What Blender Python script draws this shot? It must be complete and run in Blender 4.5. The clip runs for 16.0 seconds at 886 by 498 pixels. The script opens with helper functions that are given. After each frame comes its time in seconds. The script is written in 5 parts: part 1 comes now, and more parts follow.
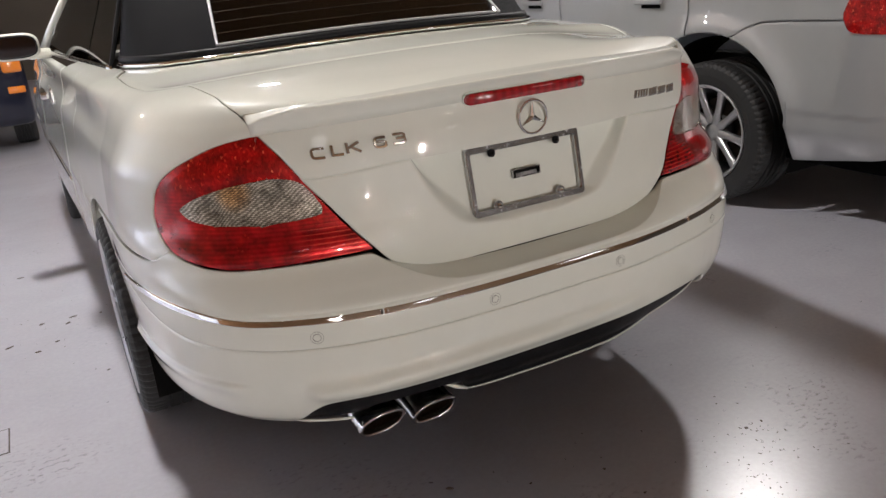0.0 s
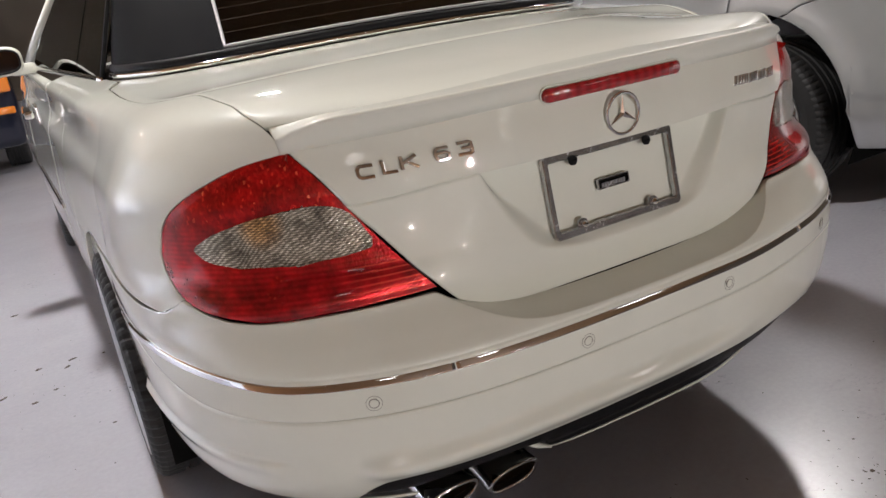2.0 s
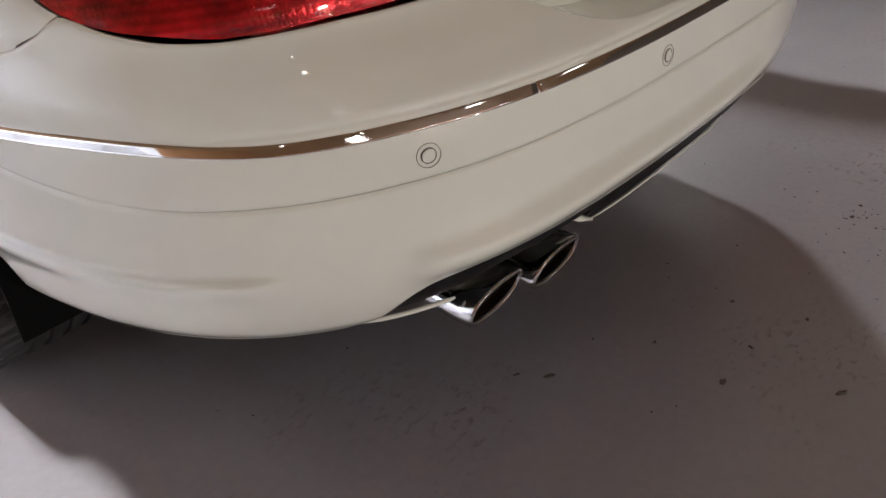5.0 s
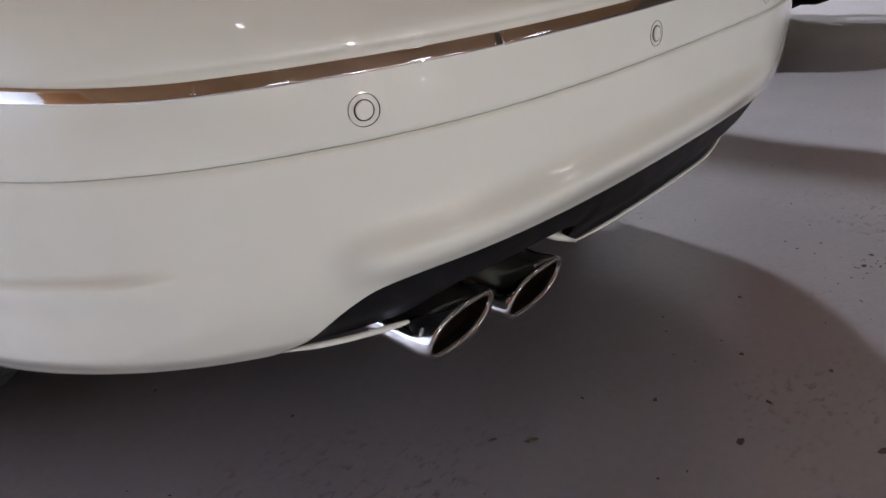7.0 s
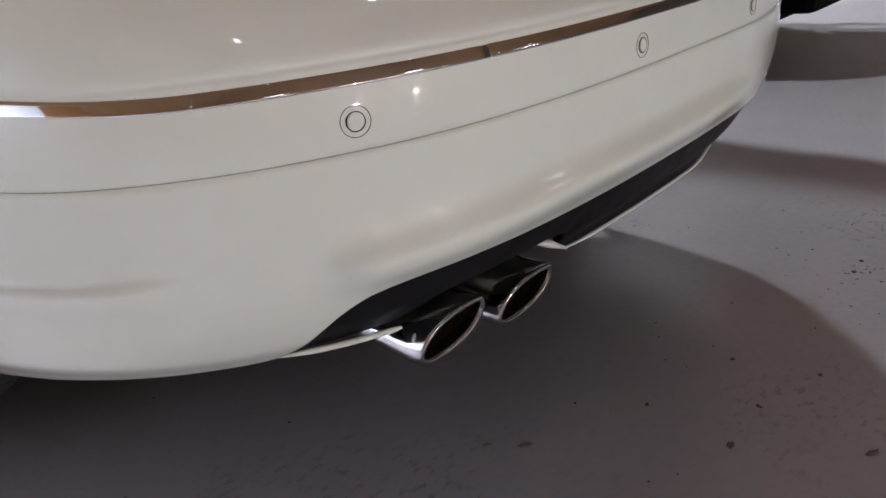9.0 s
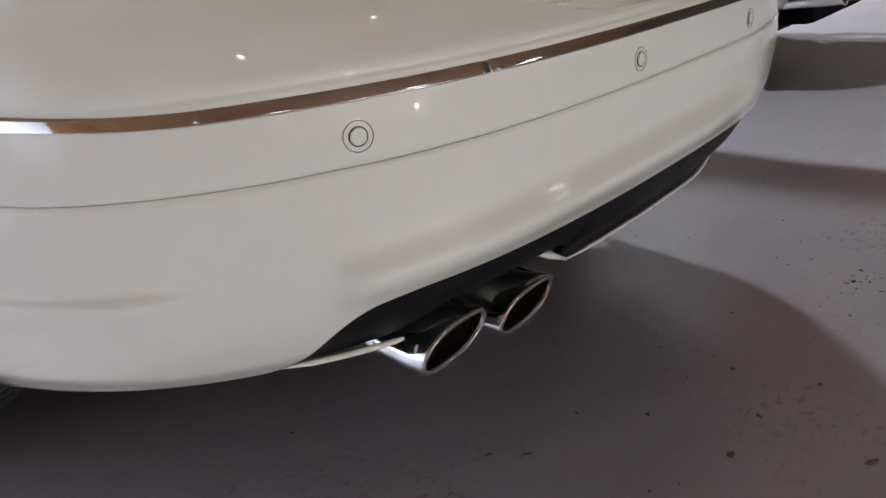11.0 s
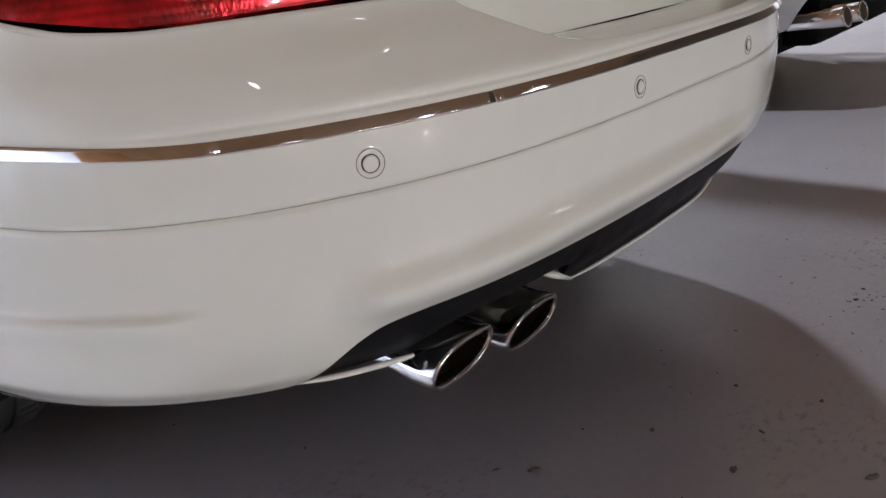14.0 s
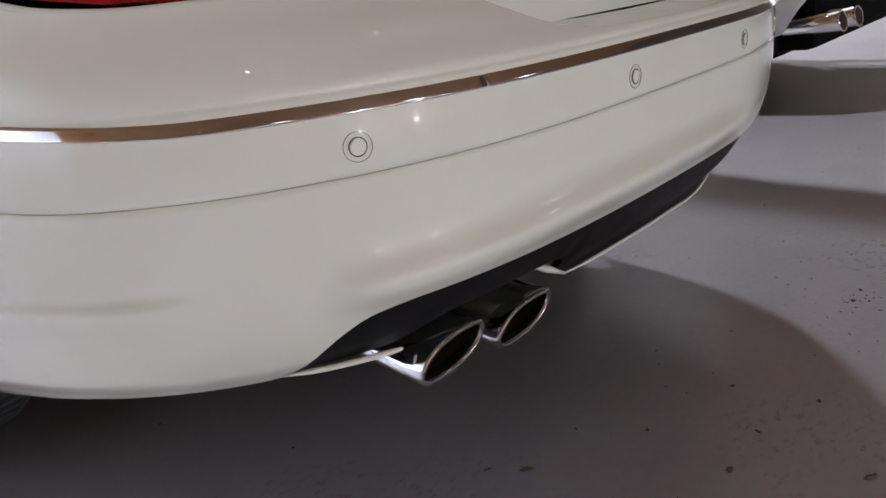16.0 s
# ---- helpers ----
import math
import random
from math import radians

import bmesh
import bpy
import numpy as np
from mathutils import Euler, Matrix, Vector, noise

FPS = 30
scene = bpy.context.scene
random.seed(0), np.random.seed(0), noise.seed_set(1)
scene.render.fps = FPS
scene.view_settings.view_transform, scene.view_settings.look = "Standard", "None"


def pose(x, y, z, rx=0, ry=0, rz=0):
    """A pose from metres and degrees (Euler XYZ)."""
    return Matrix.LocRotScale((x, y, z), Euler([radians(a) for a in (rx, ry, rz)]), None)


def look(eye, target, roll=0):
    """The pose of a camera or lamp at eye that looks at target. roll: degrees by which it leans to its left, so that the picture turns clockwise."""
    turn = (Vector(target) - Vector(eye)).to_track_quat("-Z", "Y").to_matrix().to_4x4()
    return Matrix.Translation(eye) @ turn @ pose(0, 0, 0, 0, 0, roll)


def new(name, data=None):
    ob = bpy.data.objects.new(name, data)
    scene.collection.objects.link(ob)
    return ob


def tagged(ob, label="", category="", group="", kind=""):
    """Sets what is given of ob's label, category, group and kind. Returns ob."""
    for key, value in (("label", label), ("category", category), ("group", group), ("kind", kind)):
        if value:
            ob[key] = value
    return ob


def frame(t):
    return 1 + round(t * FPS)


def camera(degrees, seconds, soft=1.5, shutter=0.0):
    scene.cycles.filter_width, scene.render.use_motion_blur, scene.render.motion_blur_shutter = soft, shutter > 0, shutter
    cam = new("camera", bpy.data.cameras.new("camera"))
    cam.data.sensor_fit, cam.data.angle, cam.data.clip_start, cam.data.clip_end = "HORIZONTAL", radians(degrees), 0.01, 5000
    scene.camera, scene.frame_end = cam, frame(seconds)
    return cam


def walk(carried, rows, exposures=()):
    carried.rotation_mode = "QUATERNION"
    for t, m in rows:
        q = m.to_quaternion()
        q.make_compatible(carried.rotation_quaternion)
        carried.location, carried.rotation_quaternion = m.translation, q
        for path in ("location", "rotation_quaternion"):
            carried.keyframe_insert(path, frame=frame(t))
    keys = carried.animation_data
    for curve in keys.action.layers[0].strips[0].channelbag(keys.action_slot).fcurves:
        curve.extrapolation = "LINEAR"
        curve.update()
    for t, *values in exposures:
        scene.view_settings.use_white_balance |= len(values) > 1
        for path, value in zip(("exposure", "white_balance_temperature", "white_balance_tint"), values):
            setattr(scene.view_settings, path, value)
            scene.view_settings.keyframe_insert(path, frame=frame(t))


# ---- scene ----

# ---------- camera ----------
PATH = [
    (0, (-0.979, -1.349, 1.245), (-0.129, 0.329, 0.566), -5.1),
    (0.5, (-0.937, -1.348, 1.237), (-0.099, 0.339, 0.566), -5.4),
    (1, (-0.866, -1.305, 1.215), (-0.035, 0.389, 0.553), -5.9),
    (1.5, (-0.867, -1.184, 1.203), (-0.053, 0.516, 0.534), -6.9),
    (2, (-0.944, -0.994, 1.203), (-0.095, 0.687, 0.529), -7.7),
    (2.5, (-0.99, -0.879, 1.181), (-0.09, 0.761, 0.473), -7.7),
    (3, (-0.953, -0.79, 1.142), (-0.038, 0.801, 0.349), -8.3),
    (3.5, (-0.878, -0.68, 1.1), (0.03, 0.85, 0.186), -9.6),
    (4, (-0.924, -0.599, 1.045), (0.053, 0.804, 0.007), -9.4),
    (4.5, (-1.091, -0.506, 1.019), (0.033, 0.715, -0.096), -6.8),
    (4.7, (-1.105, -0.482, 0.967), (0.069, 0.713, -0.126), -6.7),
    (6.8, (-1.005, -0.391, 0.685), (0.363, 0.844, -0.092), -5.8),
    (7, (-1.005, -0.394, 0.686), (0.368, 0.838, -0.089), -5.8),
    (7.5, (-1.006, -0.402, 0.686), (0.371, 0.827, -0.084), -5.7),
    (8, (-1.013, -0.405, 0.686), (0.367, 0.824, -0.08), -5.7),
    (8.5, (-1.013, -0.404, 0.69), (0.367, 0.824, -0.077), -5.8),
    (9, (-1.013, -0.412, 0.691), (0.368, 0.822, -0.063), -6.0),
    (9.5, (-1.015, -0.416, 0.693), (0.368, 0.822, -0.052), -6.1),
    (12, (-1.025, -0.421, 0.699), (0.364, 0.828, -0.017), -6.2),
    (12.5, (-1.03, -0.425, 0.7), (0.358, 0.832, -0.005), -6.3),
    (13, (-1.032, -0.426, 0.702), (0.354, 0.837, 0.005), -6.5),
    (13.5, (-1.037, -0.436, 0.708), (0.349, 0.832, 0.02), -6.6),
    (14, (-1.043, -0.442, 0.712), (0.345, 0.827, 0.029), -6.5),
    (14.5, (-1.039, -0.446, 0.709), (0.35, 0.824, 0.033), -6.5),
    (15, (-1.038, -0.444, 0.694), (0.353, 0.825, 0.021), -6.3),
    (15.5, (-1.033, -0.44, 0.684), (0.363, 0.828, 0.016), -6.1),
    (16, (-1.031, -0.436, 0.686), (0.371, 0.827, 0.022), -6.1),
]
cam = camera(60.1, 16.0)
# the clip's camera shifts its exposure and white balance: seconds, stops, kelvin, tint
EXPOSURES = [(0.0, -0.12, 6450, 11), (3.0, -0.13, 6450, 11), (4.5, -0.09, 6650, 11), (6.8, 0.05, 6020, 12), (16.0, 0.05, 6020, 12)]
walk(cam, [(t, look(e, a, r)) for t, e, a, r in PATH], exposures=EXPOSURES)

# ---------- light ----------
world = bpy.data.worlds.new("world")
scene.world = world
world.use_nodes = True
world.node_tree.nodes["Background"].inputs[0].default_value = (0.6, 0.62, 0.66, 1)
world.node_tree.nodes["Background"].inputs[1].default_value = 0.02

# high-bay lamps of the hall: place, watts, disc radius
LAMPS = [
    ((-0.90, 2.2, 4.2), 205, 0.15),
    ((4.33, 2.82, 4.2), 185, 0.17),
    ((7.6, 3.3, 4.2), 300, 0.15),
    ((0.6, -19.8, 4.2), 230, 0.15),
    ((-4.5, 8.5, 4.2), 80, 0.15),
    ((2.0, 9.5, 4.2), 60, 0.15),
]
# unseen fill lamps added at the far wall behind the camera: x, height, watts
FILL_FLOODS = [(-3.4, 0.26, 1190), (3.4, 0.26, 1210)]
# small downlights over the camera's side: x, y
DOWNLIGHTS = [(-1.3, -1.9), (1.1, -1.2), (-4.0, -2.6), (-2.3, -4.6)]
# tube fittings under the ceiling of the hall behind: x, y
TUBES = [(-3.2, -6.0), (1.0, -6.0), (5.2, -6.0), (-1.2, -11.0), (3.2, -11.0), (-3.2, -16.0), (1.0, -16.0), (5.2, -16.0)]
# fill lamps added on the floor, bounced off the pale west wall: y, watts
WALL_FILLS = [(1.5, 70), (4.5, 190), (7.5, 280), (10.5, 280)]
WALL_FILL_COLOUR = (0.82, 0.87, 1.0)
LAMP_COLOUR = (1.0, 0.957, 0.925)

# ---------- materials ----------
def material(name, base, rough=0.5, metal=0.0, coat=0.0, spec=0.5, coat_rough=0.03):
    m = bpy.data.materials.new(name)
    m.use_nodes = True
    b = m.node_tree.nodes["Principled BSDF"]
    b.inputs["Base Color"].default_value = (*base, 1)
    b.inputs["Roughness"].default_value = rough
    b.inputs["Metallic"].default_value = metal
    b.inputs["Coat Weight"].default_value = coat
    b.inputs["Coat Roughness"].default_value = coat_rough
    b.inputs["Specular IOR Level"].default_value = spec
    return m


def node(m, kind, **inputs):
    n = m.node_tree.nodes.new(kind)
    for k, v in inputs.items():
        n.inputs[k.replace("_", " ")].default_value = v
    return n


def link(m, a, ka, b, kb):
    m.node_tree.links.new(a.outputs[ka], b.inputs[kb])


def bsdf(m):
    return m.node_tree.nodes["Principled BSDF"]


def coords(m, scale=(1, 1, 1)):
    """Object coordinates, which are metres, times a scale."""
    c = node(m, "ShaderNodeTexCoord")
    p = node(m, "ShaderNodeMapping")
    p.inputs["Scale"].default_value = scale
    link(m, c, "Object", p, "Vector")
    return p


def noise_of(m, scale, detail=4.0, rough=0.6, stretch=(1, 1, 1)):
    n = node(m, "ShaderNodeTexNoise", Scale=scale, Detail=detail, Roughness=rough)
    link(m, coords(m, stretch), "Vector", n, "Vector")
    return n


def ramp(m, src, stops, key="Fac"):
    r = node(m, "ShaderNodeValToRGB")
    e = r.color_ramp.elements
    while len(e) < len(stops):
        e.new(0.5)
    for el, (p, c) in zip(e, stops):
        el.position = p
        el.color = (*c, 1) if len(c) == 3 else c
    link(m, src, key, r, "Fac")
    return r


def mix(m, fac, a, b, kind="MIX"):
    """A colour mix; fac, a and b are (node, output) or plain values."""
    n = node(m, "ShaderNodeMix")
    n.data_type, n.blend_type = "RGBA", kind
    for key, v in ((0, fac), (6, a), (7, b)):
        if isinstance(v, tuple) and isinstance(v[0], bpy.types.Node):
            m.node_tree.links.new(v[0].outputs[v[1]], n.inputs[key])
        else:
            n.inputs[key].default_value = v if key == 0 else (*v, 1)
    return n


def bump(m, src, key, strength=0.2, distance=0.002):
    n = node(m, "ShaderNodeBump", Strength=strength, Distance=distance)
    link(m, src, key, n, "Height")
    link(m, n, "Normal", bsdf(m), "Normal")
    return n


def varied(name, a, b, scale, rough=(0.4, 0.6), metal=0.0, bump_by=0.0, fine=60.0, coat=0.0):
    """A surface whose colour, gloss and relief vary at two scales."""
    m = material(name, a, 0.5, metal, coat)
    n1, n2 = noise_of(m, scale, 5), noise_of(m, fine, 3)
    both = mix(m, 0.4, (n1, "Color"), (n2, "Color"))
    bw = node(m, "ShaderNodeRGBToBW")
    m.node_tree.links.new(both.outputs[2], bw.inputs[0])
    r = ramp(m, bw, [(0.38, a), (0.62, b)], "Val")
    link(m, r, "Color", bsdf(m), "Base Color")
    g = node(m, "ShaderNodeMapRange")
    link(m, bw, "Val", g, "Value")
    g.inputs["From Min"].default_value, g.inputs["From Max"].default_value = 0.35, 0.65
    g.inputs["To Min"].default_value, g.inputs["To Max"].default_value = rough
    link(m, g, "Result", bsdf(m), "Roughness")
    if bump_by:
        bump(m, n2, "Fac", 0.5, bump_by)
    return m


def paint(name, base, metal=0.0, rough=0.35, flake=0.0):
    """Car paint under clear lacquer, with a slight orange peel and a film of dust."""
    m = material(name, base, rough, metal, 1.0, 0.12, 0.025)
    dust = noise_of(m, 7.0, 6, 0.65)
    r = ramp(m, dust, [(0.35, tuple(c * 0.955 for c in base)), (0.7, base)])
    link(m, r, "Color", bsdf(m), "Base Color")
    peel = noise_of(m, 420.0, 2, 0.5)
    bump(m, peel, "Fac", 0.03 if not flake else 0.06, 0.0004)
    cr = node(m, "ShaderNodeMapRange")
    link(m, dust, "Fac", cr, "Value")
    cr.inputs["To Min"].default_value, cr.inputs["To Max"].default_value = 0.008, 0.03
    link(m, cr, "Result", bsdf(m), "Coat Roughness")
    return m


WHITE = paint("cream_white_paint", (0.702, 0.713, 0.638))
SILVER = paint("silver_paint", (0.43, 0.44, 0.45), 0.55, 0.38, 1)
NAVY = paint("dark_navy_paint", (0.012, 0.014, 0.028), 0.2, 0.3)
CHROME = material("chrome", (0.86, 0.86, 0.87), 0.06, 1.0)
CHROME_WORN = varied("brushed_chrome", (0.40, 0.40, 0.41), (0.54, 0.54, 0.55), 40, (0.16, 0.32), 1.0)
BLACK = varied("black_plastic", (0.006, 0.006, 0.007), (0.011, 0.011, 0.012), 30, (0.42, 0.6), 0, 0.0003, 700)
bsdf(BLACK).inputs["Specular IOR Level"].default_value = 0.14
CAVITY = material("unlit_black_metal", (0.004, 0.004, 0.004), 0.9, spec=0.05)
RUBBER = varied("tyre_rubber", (0.009, 0.009, 0.010), (0.018, 0.018, 0.018), 18, (0.55, 0.8), 0, 0.0005, 300)
ALLOY = varied("silver_alloy", (0.42, 0.42, 0.43), (0.55, 0.55, 0.56), 14, (0.25, 0.4), 0.8)
SOOT = varied("sooty_steel", (0.02, 0.014, 0.012), (0.07, 0.045, 0.03), 25, (0.4, 0.7), 0.6)


def fabric():
    m = varied("black_roof_cloth", (0.0035, 0.0035, 0.0042), (0.006, 0.006, 0.0075), 6, (0.75, 0.95), 0, 0.0, 900)
    bsdf(m).inputs["Specular IOR Level"].default_value = 0.15
    w = node(m, "ShaderNodeTexWave", Scale=420.0, Distortion=1.0)
    link(m, coords(m), "Vector", w, "Vector")
    bump(m, w, "Fac", 0.3, 0.0005)
    return m


CLOTH = fabric()


def glass(name, tint):
    """Dark tinted pane: part clear, part mirror."""
    m = bpy.data.materials.new(name)
    m.use_nodes = True
    t = m.node_tree
    t.nodes.remove(t.nodes["Principled BSDF"])
    out = t.nodes["Material Output"]
    tr = node(m, "ShaderNodeBsdfTransparent")
    tr.inputs[0].default_value = (*tint, 1)
    gl = node(m, "ShaderNodeBsdfGlossy", Roughness=0.02)
    gl.inputs[0].default_value = (1, 1, 1, 1)
    fr = node(m, "ShaderNodeFresnel", IOR=1.5)
    mx = node(m, "ShaderNodeMixShader")
    link(m, fr, "Fac", mx, "Fac")
    link(m, tr, 0, mx, 1)
    link(m, gl, 0, mx, 2)
    link(m, mx, 0, out, "Surface")
    return m


GLASS = glass("tinted_glass", (0.45, 0.44, 0.40))
GLASS_DARK = glass("dark_tinted_glass", (0.10, 0.10, 0.10))


def axis(m, which):
    """One object coordinate, without its sign."""
    sep = node(m, "ShaderNodeSeparateXYZ")
    link(m, coords(m), "Vector", sep, 0)
    ab = node(m, "ShaderNodeMath")
    ab.operation = "ABSOLUTE"
    link(m, sep, which, ab, 0)
    return ab


def step(m, src, lo, hi):
    """0 below lo, 1 above hi, of a node's first output."""
    r = node(m, "ShaderNodeMapRange")
    m.node_tree.links.new(src.outputs[0], r.inputs["Value"])
    r.inputs["From Min"].default_value, r.inputs["From Max"].default_value = lo, hi
    return r


def times(m, a, ka, b, kb):
    return mix(m, 1.0, (a, ka), (b, kb), "MULTIPLY")


def red_lens():
    """Smooth red lens over faceted reflectors: cells with painted glints above, ribs below, rows of painted bright dots
    near the lid.
    """
    m = material("red_lens", (0.5, 0.006, 0.010), 0.24, 0.45, 1.0, 0.2, 0.006)
    x, z = axis(m, "X"), axis(m, "Z")
    cells = node(m, "ShaderNodeTexVoronoi", Scale=260.0)
    link(m, coords(m, (1, 1, 0.55)), "Vector", cells, "Vector")
    rnd = node(m, "ShaderNodeSeparateColor")
    link(m, cells, "Color", rnd, 0)
    # the palest few cells are reflector glints painted into the colour
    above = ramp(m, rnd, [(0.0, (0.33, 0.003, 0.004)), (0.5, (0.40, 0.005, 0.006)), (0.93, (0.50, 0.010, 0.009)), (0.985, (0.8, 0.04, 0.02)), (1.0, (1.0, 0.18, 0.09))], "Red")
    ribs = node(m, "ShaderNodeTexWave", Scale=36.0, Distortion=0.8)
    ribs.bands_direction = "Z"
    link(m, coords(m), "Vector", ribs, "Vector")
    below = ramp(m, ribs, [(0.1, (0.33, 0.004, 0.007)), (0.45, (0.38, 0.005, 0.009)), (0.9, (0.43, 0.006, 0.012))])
    # dim and bright patches: uneven shine of the reflectors, painted in
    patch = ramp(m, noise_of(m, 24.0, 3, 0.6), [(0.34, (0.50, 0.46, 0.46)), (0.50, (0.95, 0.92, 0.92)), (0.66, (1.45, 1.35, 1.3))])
    # places below that also get the painted glint cells
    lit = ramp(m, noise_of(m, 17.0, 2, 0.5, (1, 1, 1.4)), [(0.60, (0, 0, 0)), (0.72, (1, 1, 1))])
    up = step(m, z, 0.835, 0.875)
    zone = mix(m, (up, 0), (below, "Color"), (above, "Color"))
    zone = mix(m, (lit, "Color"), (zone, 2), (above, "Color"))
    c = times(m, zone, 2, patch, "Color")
    # rows of bright dots in the lower inner corner, glints painted as colour
    rows = node(m, "ShaderNodeTexWave", Scale=33.0, Distortion=0.0)
    rows.bands_direction = "Z"
    link(m, coords(m), "Vector", rows, "Vector")
    dots = node(m, "ShaderNodeTexWave", Scale=105.0, Distortion=0.0)
    dots.bands_direction = "X"
    link(m, coords(m), "Vector", dots, "Vector")
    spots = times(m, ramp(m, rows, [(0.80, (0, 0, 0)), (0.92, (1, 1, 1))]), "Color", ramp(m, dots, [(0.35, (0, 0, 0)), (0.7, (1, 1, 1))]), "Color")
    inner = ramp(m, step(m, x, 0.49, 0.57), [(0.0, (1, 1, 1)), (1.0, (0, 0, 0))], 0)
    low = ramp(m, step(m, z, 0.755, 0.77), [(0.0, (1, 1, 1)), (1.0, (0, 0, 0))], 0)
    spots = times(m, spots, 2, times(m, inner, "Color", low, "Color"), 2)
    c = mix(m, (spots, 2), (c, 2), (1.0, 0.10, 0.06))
    m.node_tree.links.new(c.outputs[2], bsdf(m).inputs["Base Color"])
    bump(m, cells, "Distance", 0.3, 0.0012)
    return m


def clear_lens():
    """Clear lens with crossed ribs over a dull reflector; the ribs' glints are painted into the colour."""
    m = material("ribbed_clear_lens", (0.5, 0.5, 0.48), 0.16, 0.55, 1.0, 0.6, 0.012)
    heights = []
    for way, scale, twist in (("RINGS", 50.0, 12.0), ("Z", 80.0, 9.0)):
        w = node(m, "ShaderNodeTexWave", Scale=scale, Distortion=twist, Detail=1.0)
        if way == "RINGS":
            w.wave_type, w.rings_direction = "RINGS", "Y"
        else:
            w.bands_direction = way
        w.inputs["Detail Scale"].default_value = 0.3
        link(m, coords(m), "Vector", w, "Vector")
        heights.append(w)
    both = mix(m, 0.5, (heights[0], "Color"), (heights[1], "Color"))
    facets = node(m, "ShaderNodeTexVoronoi", Scale=240.0)
    link(m, coords(m, (1, 1, 0.7)), "Vector", facets, "Vector")
    one = node(m, "ShaderNodeSeparateColor")
    link(m, facets, "Color", one, 0)
    both = mix(m, 0.27, (both, 2), (one, "Red"))
    both = mix(m, 0.22, (both, 2), (noise_of(m, 90.0, 2, 0.6, (1, 1, 0.12)), "Color"))
    bw = node(m, "ShaderNodeRGBToBW")
    m.node_tree.links.new(both.outputs[2], bw.inputs[0])
    # dark to pale ribs; the palest stop is a painted glint
    r = ramp(m, bw, [(0.22, (0.13, 0.124, 0.107)), (0.45, (0.30, 0.285, 0.24)), (0.62, (0.48, 0.46, 0.39)), (0.76, (0.95, 0.92, 0.83))], "Val")
    # broad dim and bright patches of reflector shine, painted over the ribs
    big = noise_of(m, 19.0, 3, 0.6, (1, 1, 1.6))
    r2 = ramp(m, big, [(0.36, (0.30, 0.29, 0.27)), (0.6, (1.12, 1.1, 1.06))])
    c = mix(m, 0.85, (r, "Color"), (r2, "Color"), "MULTIPLY")
    # amber bulb and the dark hole of the other lamp glimpsed behind the ribs
    pos = node(m, "ShaderNodeVectorMath")
    pos.operation = "ABSOLUTE"
    link(m, coords(m), "Vector", pos, 0)
    for centre, reach, tint, hard in (((0.655, 0.235, 0.846), 0.044, (1.4, 0.78, 0.26), 0.85), ((0.575, 0.168, 0.853), 0.019, (0.10, 0.095, 0.085), 0.9)):
        d = node(m, "ShaderNodeVectorMath")
        d.operation = "DISTANCE"
        link(m, pos, 0, d, 0)
        d.inputs[1].default_value = centre
        near = ramp(m, d, [(0.0, (hard, hard, hard)), (reach * 0.5, (hard * 0.8, hard * 0.8, hard * 0.8)), (reach, (0, 0, 0))], "Value")
        tinted = mix(m, 1.0, (c, 2), tint, "MULTIPLY")
        c = mix(m, (near, "Color"), (c, 2), (tinted, 2))
    m.node_tree.links.new(c.outputs[2], bsdf(m).inputs["Base Color"])
    bump(m, bw, "Val", 0.7, 0.002)
    return m


RED_LENS, CLEAR_LENS = red_lens(), clear_lens()
BADGE = material("satin_chrome", (0.52, 0.50, 0.47), 0.26, 0.8)
PIPE_CHROME = material("pipe_chrome", (0.56, 0.56, 0.57), 0.10, 1.0)
DARK_CHROME = material("tarnished_chrome", (0.50, 0.48, 0.46), 0.07, 1.0)
AMBER = material("amber_lens", (0.75, 0.22, 0.02), 0.15, 0, 1.0)


def brake_lens():
    m = material("red_brake_lens", (0.33, 0.006, 0.012), 0.15, 0, 1.0, 0.6, 0.03)
    w = node(m, "ShaderNodeTexWave", Scale=14.0, Distortion=0.0)
    link(m, coords(m), "Vector", w, "Vector")
    r = ramp(m, w, [(0.1, (0.24, 0.004, 0.007)), (0.9, (0.36, 0.008, 0.013))])
    link(m, r, "Color", bsdf(m), "Base Color")
    return m


RED_BRAKE = brake_lens()


def floor_paint():
    """Light grey floor paint, mottled and scuffed, with clusters of grime."""
    m = material("grey_floor_paint", (0.4, 0.4, 0.42), 0.28)
    n1, n2, n3 = noise_of(m, 0.8, 4, 0.55), noise_of(m, 5.0, 4, 0.6, (1, 1.5, 1)), noise_of(m, 60.0, 3)
    c = ramp(m, n1, [(0.25, (0.37, 0.37, 0.412)), (0.75, (0.455, 0.455, 0.50))])
    c = times(m, c, "Color", ramp(m, n2, [(0.2, (0.965, 0.963, 0.96)), (0.8, (1.03, 1.03, 1.03))]), "Color")
    c = times(m, c, 2, ramp(m, n3, [(0.2, (0.94, 0.94, 0.94)), (0.8, (1.05, 1.05, 1.05))]), "Color")
    grime = times(m, ramp(m, noise_of(m, 1.9, 2), [(0.56, (0, 0, 0)), (0.70, (1, 1, 1))]), "Color",
                  ramp(m, noise_of(m, 42.0, 3, 0.6, (1, 1.7, 1)), [(0.55, (0, 0, 0)), (0.66, (0.55, 0.55, 0.55))]), "Color")
    c = mix(m, (grime, 2), (c, 2), (0.13, 0.115, 0.10))
    m.node_tree.links.new(c.outputs[2], bsdf(m).inputs["Base Color"])
    bsdf(m).inputs["Roughness"].default_value = 0.265
    bump(m, n3, "Fac", 0.2, 0.0008)
    return m


